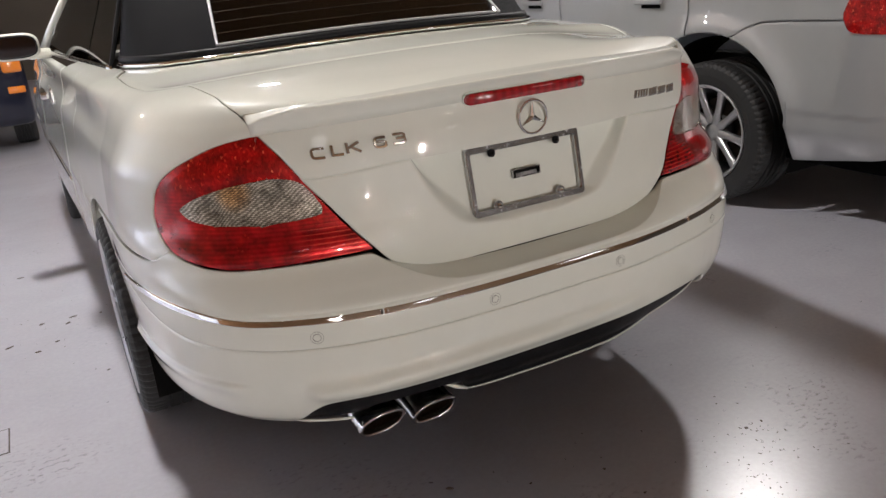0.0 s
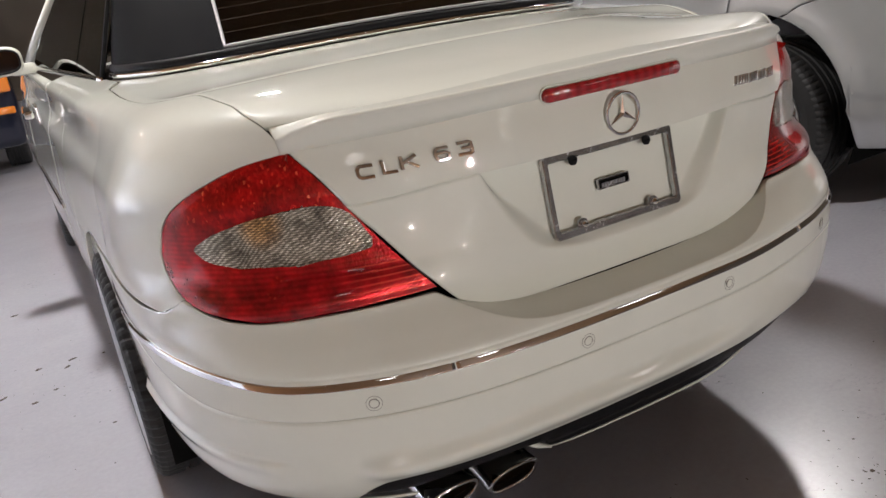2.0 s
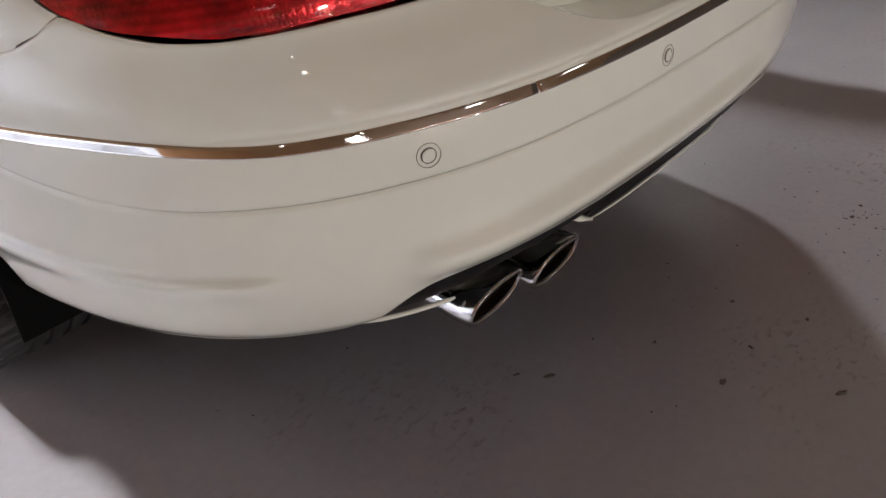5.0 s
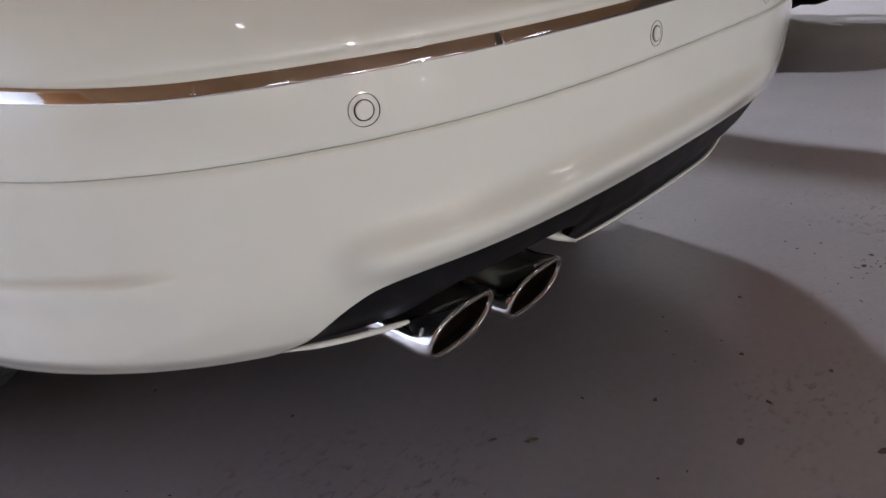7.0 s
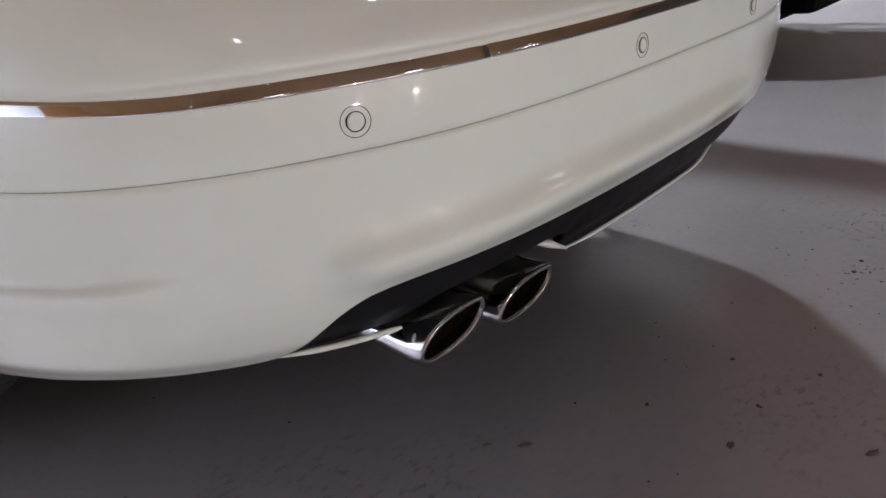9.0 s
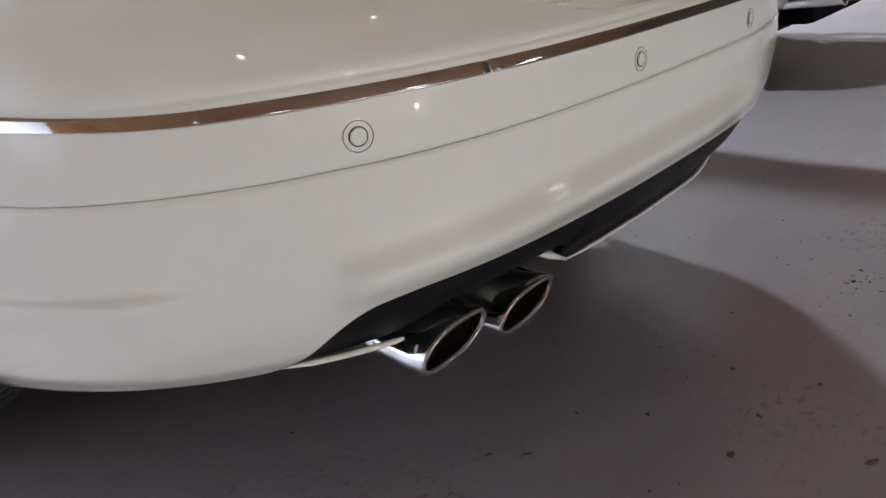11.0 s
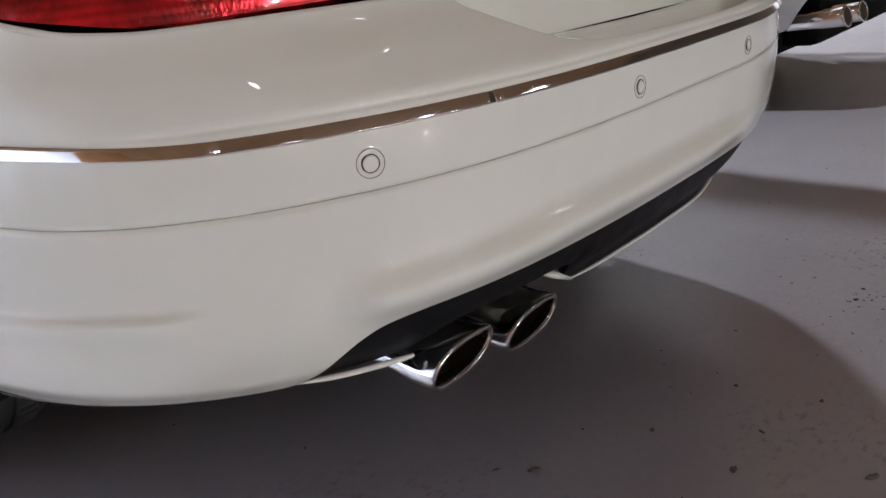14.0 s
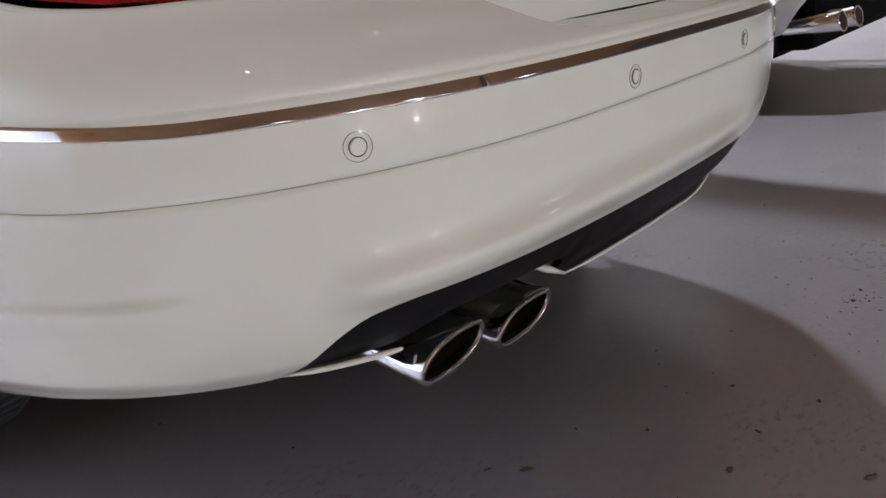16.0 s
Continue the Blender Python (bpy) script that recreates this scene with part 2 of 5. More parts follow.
FLOOR = floor_paint()
WALL = varied("tan_wall_paint", (0.05, 0.038, 0.024), (0.07, 0.053, 0.034), 1.2, (0.6, 0.8), 0, 0.001, 80)
PALE_WALL = varied("pale_wall_paint", (0.66, 0.68, 0.71), (0.74, 0.76, 0.79), 1.0, (0.5, 0.7), 0, 0.001, 80)
WOOD_WALL = varied("brown_board_wall", (0.24, 0.115, 0.046), (0.33, 0.165, 0.068), 1.5, (0.5, 0.7), 0, 0.001, 60)
CEILING = varied("brown_board_ceiling", (0.23, 0.13, 0.058), (0.30, 0.175, 0.082), 1.0, (0.7, 0.9))
DIRT = material("dried_mud", (0.09, 0.075, 0.065), 0.9)


def glow(name, colour, strength):
    m = bpy.data.materials.new(name)
    m.use_nodes = True
    b = bsdf(m)
    b.inputs["Base Color"].default_value = (0.8, 0.8, 0.8, 1)
    b.inputs["Emission Color"].default_value = (*colour, 1)
    b.inputs["Emission Strength"].default_value = strength
    return m


LAMP_GLOW = glow("lamp_diffuser", LAMP_COLOUR, 30.0)
TUBE_GLOW = glow("tube_lamp", LAMP_COLOUR, 12.0)

# ---------- mesh tools ----------
PLACE = {}


def thing(name, at, label, category, group="", kind=""):
    ob = new(name)
    ob.location = at
    ob.empty_display_size = 0.1
    PLACE[ob] = Vector(at)
    return tagged(ob, label, category, group, kind)


def add_mesh(name, verts, faces, mat, smooth=True):
    me = bpy.data.meshes.new(name)
    me.from_pydata([tuple(map(float, v)) for v in verts], [], [tuple(map(int, f)) for f in faces])
    me.materials.append(mat)
    if smooth:
        me.polygons.foreach_set("use_smooth", [True] * len(me.polygons))
    me.update()
    return new(name, me)


def under(ob, parent, label=""):
    """Hang a mesh made in world metres under its thing or part."""
    if parent is not None:
        ob.parent = parent
        ob.matrix_parent_inverse = Matrix.Translation(-PLACE.get(parent, Vector((0, 0, 0))))
    return tagged(ob, label)


def part(name, bm, mat, parent, label="", smooth=False):
    me = bpy.data.meshes.new(name)
    bmesh.ops.recalc_face_normals(bm, faces=bm.faces)
    bm.to_mesh(me)
    bm.free()
    me.materials.append(mat)
    if smooth:
        me.polygons.foreach_set("use_smooth", [True] * len(me.polygons))
    return under(new(name, me), parent, label)


def normals(P, centre):
    """Normals of a grid of points that face away from the centre."""
    du, dv = np.gradient(P, axis=0), np.gradient(P, axis=1)
    n = np.cross(du, dv)
    n /= np.linalg.norm(n, axis=-1, keepdims=True) + 1e-12
    if ((P - np.array(centre)) * n).sum() < 0:
        n = -n
    return n


def sheet(name, P, mat, parent=None, thick=0.006, centre=(0, 1.6, 0.6), label="", roll=0.0):
    """A panel over a grid of points, with its thickness inwards. roll: how far its edges turn in."""
    P = np.array(P, float)
    n = normals(P, centre)
    if roll:
        P = P.copy()
        for sl in ((0, slice(None)), (-1, slice(None)), (slice(None), 0), (slice(None), -1)):
            P[sl] -= n[sl] * roll
    a, b = P.shape[:2]
    idx = np.arange(a * b).reshape(a, b)
    q = np.stack([idx[:-1, :-1], idx[1:, :-1], idx[1:, 1:], idx[:-1, 1:]], -1).reshape(-1, 4)
    v = P.reshape(-1, 3)
    f0 = np.cross(v[q[:, 1]] - v[q[:, 0]], v[q[:, 3]] - v[q[:, 0]])
    if (f0 * n[:-1, :-1].reshape(-1, 3)).sum() < 0:
        q = q[:, ::-1]
    verts, faces = [v], [q]
    if thick:
        back = (P - n * thick).reshape(-1, 3)
        verts.append(back)
        faces.append(q[:, ::-1] + a * b)
        loop = np.concatenate([idx[:, 0], idx[-1, 1:], idx[-2::-1, -1], idx[0, -2:0:-1]])
        k = len(loop)
        verts.append(v[loop])
        verts.append(back[loop])
        s = 2 * a * b
        i = np.arange(k)
        j = (i + 1) % k
        faces.append(np.stack([s + i, s + j, s + k + j, s + k + i], -1))
    ob = add_mesh(name, np.concatenate(verts), np.concatenate(faces), mat)
    return under(ob, parent, label)


def tube(path, radius, sides=10, closed=False, flat=1.0, cap=True):
    """Verts and faces of a tube along a path."""
    p = np.array(path, float)
    k = len(p)
    t = np.gradient(p, axis=0)
    if closed:
        t = np.roll(p, -1, 0) - np.roll(p, 1, 0)
    t /= np.linalg.norm(t, axis=1, keepdims=True)
    up = np.tile(np.array([0, 0, 1.0]), (k, 1))
    up[np.abs(t[:, 2]) > 0.9] = (0, 1, 0)
    s = np.cross(t, up)
    s /= np.linalg.norm(s, axis=1, keepdims=True)
    w = np.cross(s, t)
    r = np.broadcast_to(np.asarray(radius, float), (k,))
    ang = np.arange(sides) * 2 * math.pi / sides
    v = p[:, None] + r[:, None, None] * (np.cos(ang)[None, :, None] * s[:, None] * flat + np.sin(ang)[None, :, None] * w[:, None])
    f = []
    for i in range(k if closed else k - 1):
        i2 = (i + 1) % k
        for j in range(sides):
            j2 = (j + 1) % sides
            f.append((i * sides + j, i * sides + j2, i2 * sides + j2, i2 * sides + j))
    v = v.reshape(-1, 3)
    if cap and not closed:
        f.append(tuple(range(sides - 1, -1, -1)))
        f.append(tuple((k - 1) * sides + j for j in range(sides)))
    return v, f


def pipe(name, path, radius, mat, parent=None, sides=10, closed=False, flat=1.0, label=""):
    v, f = tube(path, radius, sides, closed, flat)
    return under(add_mesh(name, v, f, mat), parent, label)


def boxes(items, m=None, bevel=0.0):
    """A bmesh of boxes (centre, size), bevelled."""
    bm = bmesh.new()
    for c, s in items:
        r = bmesh.ops.create_cube(bm, size=1.0, matrix=Matrix.Translation(c) @ Matrix.Diagonal((*s, 1)))
    if bevel:
        bmesh.ops.bevel(bm, geom=list(bm.edges), offset=bevel, segments=2, affect="EDGES", profile=0.6)
    if m is not None:
        bm.transform(m)
    return bm


def disc(radius, depth, m, sides=32, bevel=0.0):
    bm = bmesh.new()
    bmesh.ops.create_cone(bm, cap_ends=True, segments=sides, radius1=radius, radius2=radius, depth=depth)
    if bevel:
        rim = [e for e in bm.edges if abs(e.verts[0].co.z - e.verts[1].co.z) < 1e-6]
        bmesh.ops.bevel(bm, geom=rim, offset=bevel, segments=2, affect="EDGES")
    bm.transform(m)
    return bm


def revolve(profile, m, seg=64, dip=None):
    """Turn a profile of (radius, along) round the local x axis. dip(k, i): what to take off the radius."""
    v, f = [], []
    k = len(profile)
    for i in range(seg):
        a = 2 * math.pi * i / seg
        for j, (r, x) in enumerate(profile):
            rr = r - (dip(j, i) if dip else 0)
            v.append(m @ Vector((x, rr * math.cos(a), rr * math.sin(a))))
    for i in range(seg):
        i2 = (i + 1) % seg
        for j in range(k - 1):
            f.append((i * k + j, i2 * k + j, i2 * k + j + 1, i * k + j + 1))
    return v, f


def smooth(t):
    t = np.clip(t, 0, 1)
    return t * t * (3 - 2 * t)

# ---------- hall ----------
def slab(name, c, s, mat, label, category="wall", bevel=0.0):
    ob = part(name, boxes([(c, s)], bevel=bevel), mat, None)
    return tagged(ob, label, category, kind="structure")


X0, X1, Y0, Y1, H = -8.0, 11.0, -24.0, 15.0, 4.8
slab("floor", ((X0 + X1) / 2, (Y0 + Y1) / 2, -0.1), (X1 - X0 + 0.6, Y1 - Y0 + 0.6, 0.2), FLOOR,
     "light grey painted concrete floor, scuffed and dirty", "floor")
# unseen; painted pale to bounce the added fill onto the left flank
slab("wall_west_1", (X0 - 0.15, (Y1 + 0.3) / 2, H / 2), (0.3, Y1 + 0.3, H), PALE_WALL, "plain pale hall wall, out of view, that bounces fill light")
slab("wall_west_2", (X0 - 0.15, (Y0 - 0.3) / 2, H / 2), (0.3, -Y0 + 0.3, H), WOOD_WALL, "plain brown boarded hall wall")
slab("wall_east", (X1 + 0.15, (Y0 + Y1) / 2, H / 2), (0.3, Y1 - Y0 + 0.6, H), WALL, "plain tan painted hall wall")
slab("wall_north", ((X0 + X1) / 2, Y1 + 0.15, H / 2), (X1 - X0, 0.3, H), WALL, "plain tan painted hall wall")
slab("wall_south", ((X0 + X1) / 2, Y0 - 0.15, H / 2), (X1 - X0, 0.3, H), WOOD_WALL, "plain brown boarded hall wall")
slab("ceiling", ((X0 + X1) / 2, (Y0 + Y1) / 2, H + 0.1), (X1 - X0 + 0.6, Y1 - Y0 + 0.6, 0.2), CEILING, "plain brown boarded hall ceiling", "ceiling")

for (lx, ly, lz), watts, rad in LAMPS:
    lamp = thing("ceiling_lamp", (lx, ly, lz), "round grey high-bay lamp hanging from the ceiling", "lamp", "ceiling lamps")
    part("housing", disc(rad + 0.03, 0.16, Matrix.Translation((lx, ly, lz + 0.10)), 40, 0.01), ALLOY, lamp, smooth=False)
    part("diffuser", disc(rad, 0.012, Matrix.Translation((lx, ly, lz + 0.016)), 40), LAMP_GLOW, lamp, "glowing white diffuser")
    pipe("rod", [(lx, ly, lz + 0.17), (lx, ly, H)], 0.012, ALLOY, lamp)
    data = bpy.data.lights.new("lamp_light", "AREA")
    data.shape, data.size, data.energy, data.color = "DISK", 2 * rad, watts, LAMP_COLOUR
    lo = new("lamp_light", data)
    lo.location = (lx, ly, lz + 0.004)

# an added fill lamp in a modelled housing, always out of view
def fill_flood(at, aim, watts, colour, where):
    m = look(at, aim)
    lamp = thing("fill_flood", at, "square grey fill lamp, added out of view, on the " + where, "lamp", "floodlights")
    part("housing", boxes([((0, 0, 0.14), (0.46, 0.36, 0.20))], m, 0.02), ALLOY, lamp)
    part("diffuser", boxes([((0, 0, 0.034), (0.40, 0.30, 0.012))], m), LAMP_GLOW, lamp, "glowing white diffuser")
    if at[2] < 1:
        pipe("stand", [(at[0] + .1, at[1], at[2]), (at[0] + .1, at[1], 0)], 0.03, ALLOY, lamp)
    data = bpy.data.lights.new("lamp_light", "AREA")
    data.shape, data.size, data.size_y, data.energy, data.color = "RECTANGLE", 0.38, 0.28, watts, colour
    new("lamp_light", data).matrix_world = m @ Matrix.Translation((0, 0, 0.02))


for tx, ty in TUBES:
    fitting = thing("tube_fitting", (tx, ty, 4.25), "long white ceiling fitting with four glowing tubes", "lamp", "tube fittings")
    part("housing", boxes([((tx, ty, 4.34), (.62, 1.24, .06))], bevel=.01), ALLOY, fitting, "white sheet metal housing")
    for q in range(4):
        pipe("tube", [(tx - .225 + .15 * q, ty - .58, 4.28), (tx - .225 + .15 * q, ty + .58, 4.28)], .014, TUBE_GLOW, fitting, 10, label="glowing tube")
    for q in (-.5, .5):
        pipe("rod", [(tx, ty + q, 4.36), (tx, ty + q, H)], .005, ALLOY, fitting)

for lx, ly in DOWNLIGHTS:
    lamp = thing("downlight", (lx, ly, 4.2), "small round downlight hanging from the ceiling", "lamp", "downlights")
    part("housing", disc(.07, .14, Matrix.Translation((lx, ly, 4.28)), 28, .008), ALLOY, lamp)
    part("diffuser", disc(.05, .012, Matrix.Translation((lx, ly, 4.206)), 28), LAMP_GLOW, lamp, "glowing white diffuser")
    pipe("rod", [(lx, ly, 4.34), (lx, ly, H)], .008, ALLOY, lamp)

# low fill for the car's tail that hardly reaches the floor
for lx, lz, watts in FILL_FLOODS:
    fill_flood((lx, Y0 + 0.28, lz), (0.25 * lx, 0.0, 0.8), watts, LAMP_COLOUR, "far wall")
# added bluish fill for the left flank, by way of the wall
for ly, watts in WALL_FILLS:
    fill_flood((-5.6, ly, 0.45), (-8.0, ly, 1.5), watts, WALL_FILL_COLOUR, "floor, aimed at the pale wall")

# ---------- white convertible: body form ----------
def spline(x, xs, ys):
    """Monotone cubic through control values."""
    xs, ys = np.asarray(xs, float), np.asarray(ys, float)
    x = np.clip(np.asarray(x, float), xs[0], xs[-1])
    h, d = np.diff(xs), np.diff(ys) / np.diff(xs)
    m = np.zeros_like(ys)
    same = d[:-1] * d[1:] > 0
    w1, w2 = 2 * h[1:] + h[:-1], h[1:] + 2 * h[:-1]
    den = np.where(same, w1 / np.where(d[:-1] == 0, 1, d[:-1]) + w2 / np.where(d[1:] == 0, 1, d[1:]), 1)
    m[1:-1] = np.where(same, (w1 + w2) / den, 0)
    m[0], m[-1] = d[0], d[-1]
    i = np.clip(np.searchsorted(xs, x, side="right") - 1, 0, len(h) - 1)
    t = (x - xs[i]) / h[i]
    return ((1 + 2 * t) * (1 - t) ** 2 * ys[i] + t * (1 - t) ** 2 * h[i] * m[i]
            + t * t * (3 - 2 * t) * ys[i + 1] - t * t * (1 - t) * h[i] * m[i + 1])


# rings round the tail, by girth: height, rear-most place, half width, length of the corner, squareness
GIRTH = [.20, .28, .31, .34, .42, .50, .56, .60, .64, .70, .76, .84, .88, .90, .92, .99, 1.06, 1.12, 1.18, 1.25]
RING_Z = [.20, .28, .31, .34, .42, .50, .56, .60, .64, .70, .76, .84, .88, .90, .92, .98, 1.02, 1.04, 1.05, 1.056]
RING_Y = [.10, .085, .06, .035, .003, -.006, -.007, -.003, .030, .084, .085, .085, .085, .0865, .088, .10, .11, .13, .16, .20]
RING_W = [.76, .818, .842, .856, .868, .874, .876, .876, .876, .872, .867, .8605, .855, .8475, .836, .797, .754, .70, .645, .57]
RING_L = [.95, .98, 1.0, 1.0, 1.04, 1.05, 1.05, 1.02, .90, .85, .68, .52, .495, .49, .49, .48, .47, .47, .47, .47]
RING_N = [3.6, 3.7, 3.7, 3.8, 3.9, 3.9, 3.9, 3.8, 3.8, 4.0, 3.0, 2.45, 2.4, 2.4, 2.4, 2.4, 2.4, 2.4, 2.4, 2.4]


def fall_off(x, w):
    """How much farther forward the right-hand half of the bumper lies."""
    return .017 * smooth((x - .18) / .30) * (1 - smooth((x - .54) / .20)) * (1 - smooth((w - .585) / .05))


def skin(u, w):
    """The car's outer skin. u: 0 at the middle of the tail, 1 where the flank begins, then metres forward; w: girth."""
    u, w = np.broadcast_arrays(np.asarray(u, float), np.asarray(w, float))
    z, y0, W, L, n = [spline(w, GIRTH, c) for c in (RING_Z, RING_Y, RING_W, RING_L, RING_N)]
    a = np.abs(u)
    f = np.minimum(a, 1) * math.pi / 2
    sn, cs = np.sin(f), np.maximum(np.cos(f), 0)
    r = (sn ** n + cs ** n) ** (-1 / n)
    x = W * r * sn
    y = y0 + .045 * np.minimum(x, .6) ** 2 + L * (1 - r * cs) + np.maximum(a - 1, 0)
    x = x + .075 * smooth((y - .4) / .7) * smooth((w - .9) / .2) + .031 * np.maximum(y - .8, 0)
    return np.stack([np.sign(u) * x, y + fall_off(np.sign(u) * x, w), z], -1)


def settle(P):
    """The shoulder of the right-hand rear fender sits a little lower than the other."""
    x, y, z = P[..., 0], P[..., 1], P[..., 2]
    Q = P.copy()
    Q[..., 2] -= .042 * smooth((x - .25) / .55) * smooth((y - .27) / .16) * (1 - smooth((y - .48) / .27)) * smooth((z - .88) / .12)
    return Q


def tail_y(x, z):
    """How far forward the tail's skin lies at x and height z."""
    y0, W, L, n = [spline(z, GIRTH, c) for c in (RING_Y, RING_W, RING_L, RING_N)]
    p = np.clip(np.abs(x) / W, 0, 0.999)
    return y0 + .045 * np.minimum(np.abs(x), .6) ** 2 + L * (1 - (1 - p ** n) ** (1 / n)) + fall_off(x, z)


def u_at(w, y):
    """The u at which the skin's ring w reaches y."""
    us = np.linspace(0, 1, 400)
    w, y = np.asarray(w, float), np.asarray(y, float)
    side_y = skin(np.ones(w.shape), w)[..., 1]
    out = 1 + y - side_y
    for i in zip(*np.nonzero(out < 1)):
        out[i] = np.interp(y[i], skin(us, w[i])[:, 1], us)
    return out


ARCH_Y, ARCH_Z, ARCH_R = 1.09, 0.318, 0.374


def arch_back(z):
    """Front end of the bumper: the wheel arch, cut back farther at its foot."""
    return ARCH_Y - np.sqrt(np.maximum(ARCH_R ** 2 - (z - ARCH_Z) ** 2, 0.0001)) - .10 * smooth((.435 - z) / .06)


car = thing("convertible_car", (0, 2.0, 0), "cream white two-door convertible car with a closed black cloth roof", "car")

# ---------- bumper ----------
LOW_U = [0, .30, .35, .368, .385, .402, .416, .430, .445, .48, .55, .60, .68, .8, 1.2]
LOW_Z = [.390, .391, .390, .387, .381, .364, .342, .319, .309, .308, .303, .293, .268, .258, .255]
TOP_U = [0, .10, .17, .20, .225, .247, .268, .290, .38, .46, .50, .53, .55, .565, .577, .590, .611, .64, .69, 1.2]
TOP_Z = [.612, .613, .617, .624, .636, .652, .671, .692, .691, .6895, .6945, .7055, .715, .7225, .726, .708, .6945, .6895, .687, .685]


END_Z = np.linspace(.2, .74, 60)
END_U = u_at(END_Z, arch_back(END_Z))


def end_u(z):
    return float(np.interp(z, END_Z, END_U))


def col_u(s, z):
    """The u of the column s where it has the height z."""
    return s * .86 if s < .7 else .602 + (s - .7) / .3 * (end_u(z) - .602)


def groove(s):
    """Height of the groove under the chrome strip, which rises to meet the strip's end."""
    return .526 + .050 * float(smooth((col_u(s, .55) - .50) / .27)) ** 1.5


def bumper_grid(s, rows):
    """rows(s): the girths of a column. s: -1..1 from one wheel arch to the other."""
    w = np.array([rows(abs(q)) for q in s])
    zz = spline(w, GIRTH, RING_Z)
    a = np.abs(s)[:, None]
    ue = np.interp(zz, END_Z, END_U)
    u = np.where(a < .7, a * .86, .602 + (a - .7) / .3 * (ue - .602))
    return skin(np.sign(s)[:, None] * u, w), w


S_COLS = np.concatenate([np.linspace(-1, -.3, 150), np.linspace(-.3, .3, 60)[1:-1], np.linspace(.3, 1, 150)])

P, w = bumper_grid(S_COLS, lambda s: np.linspace(float(spline(col_u(s, .27), LOW_U, LOW_Z)), groove(s), 64))
n = normals(P, (0, 1.6, .6))
ax = np.abs(P[..., 0])
z = P[..., 2]
crest_z = .424 + .010 * smooth((.56 - ax) / .3)
dz = z - crest_z
swell = .0205 * np.where(dz > 0, np.exp(-(dz / .0185) ** 2), np.exp(-(dz / .028) ** 2)) * smooth((.622 - ax) / .055) * (1 - .96 * smooth((P[..., 0] - .0) / .36))
flank = .010 * np.exp(-((z - .434) / np.where(z > .434, .0045, .026)) ** 2) * smooth((P[..., 1] - .150) / .06) * smooth((.72 - P[..., 1]) / .05) * (P[..., 0] < 0)
P = P + n * (swell + flank)[..., None]
P[..., 0] -= .018 * smooth((P[..., 0] - .70) / .15) * smooth((.535 - P[..., 2]) / .06)
bumper = sheet("bumper", P, WHITE, car, 0.005, roll=0.003, label="cream white lower bumper skin")


def upper_rows(s):
    t = float(spline(col_u(s, .69), TOP_U, TOP_Z))
    g = groove(s)
    return np.concatenate([g + .0006 + (.598 - g) * np.array([0, .03, .1, .3, .5, .67, .8]), [.598, .6015, .6035, .6055, .609],
                           np.linspace(.6095, t, 22)[1:]])


P, w = bumper_grid(S_COLS, upper_rows)
n = normals(P, (0, 1.6, .6))
P = P - n * (.0018 * np.exp(-((w - .6038) / .0022) ** 2))[..., None]
# the ledge that runs forward under the trunk lid, and a short flange elsewhere
uc = np.array([col_u(abs(q), .69) for q in S_COLS])
reach = .012 + .10 * (1 - smooth((uc - .20) / .09))
edge = P[:, -1]
ledge = np.stack([edge + np.stack([-np.sign(edge[:, 0]) * .15 * q * reach * smooth((uc - .2) / .1), q * reach, .0095 * np.sin(q * 1.5) * (1 - smooth((uc - .2) / .09)) - .1 * reach * q * smooth((uc - .2) / .1)], -1)
                  for q in (.03, .08, .16, .3, .5, .75, 1.0)], 1)
P = np.concatenate([P, ledge], 1)
upper = sheet("bumper_top", P, WHITE, car, 0.005, roll=0.003, label="cream white upper bumper skin")

# chrome moulding round the bumper, in a long middle piece and two ends
def strip_z(u):
    """Height of the moulding, which lifts a little round the corner."""
    a = np.abs(u)
    return .589 + .016 * smooth((a - .46) / .15) * (1 - smooth((a - .66) / .115))


def strip_path(u0, u1, k):
    uu = np.linspace(u0, u1, k)
    zz = strip_z(uu)
    return skin(uu, zz) + normals(np.stack([skin(uu, zz - .002), skin(uu, zz + .003)], 1), (0, 1.6, .6))[:, 0] * .001


U_END = .775
# cross-section of the moulding: out from the skin, and up
STRIP = [(-.004, .0064), (-.0002, .0064), (.0004, .0060), (.0008, .0055), (.0022, .0028), (.0036, .0), (.0050, -.0028), (.0056, -.0041), (.0057, -.0049), (.0052, -.0057), (.0040, -.0063), (-.004, -.0064)]
for a, b, k in ((-.2985, .2985, 90), (-U_END, -.300, 80), (.300, U_END, 80)):
    pth = strip_path(a, b, k)
    tang = np.gradient(pth, axis=0)
    out = np.stack([tang[:, 1], -tang[:, 0], np.zeros(k)], -1)
    out /= np.linalg.norm(out, axis=1, keepdims=True)
    r = np.ones(k)
    if abs(a) > .5:
        r[:3] = (.6, .85, .97)
    if abs(b) > .5:
        r[-3:] = (.97, .85, .6)
    ns = len(STRIP)
    lean = 1 - .75 * smooth((np.abs(np.linspace(a, b, k)) - .47) / .1)
    v = np.stack([pth + out * (np.where(h > -.005, o * lean + .0042 * (1 - lean) * (h < .0059), o))[:, None] + np.array([0, 0, 1]) * (h * r)[:, None]
                  for o, h in STRIP], 1).reshape(-1, 3)
    f = [(i * ns + j, i * ns + j + 1, (i + 1) * ns + j + 1, (i + 1) * ns + j) for i in range(k - 1) for j in range(ns - 1)]
    f += [tuple(range(ns - 1, -1, -1)), tuple((k - 1) * ns + j for j in range(ns))]
    under(add_mesh("chrome_strip", v, f, CHROME), upper, "bright chrome bumper moulding")

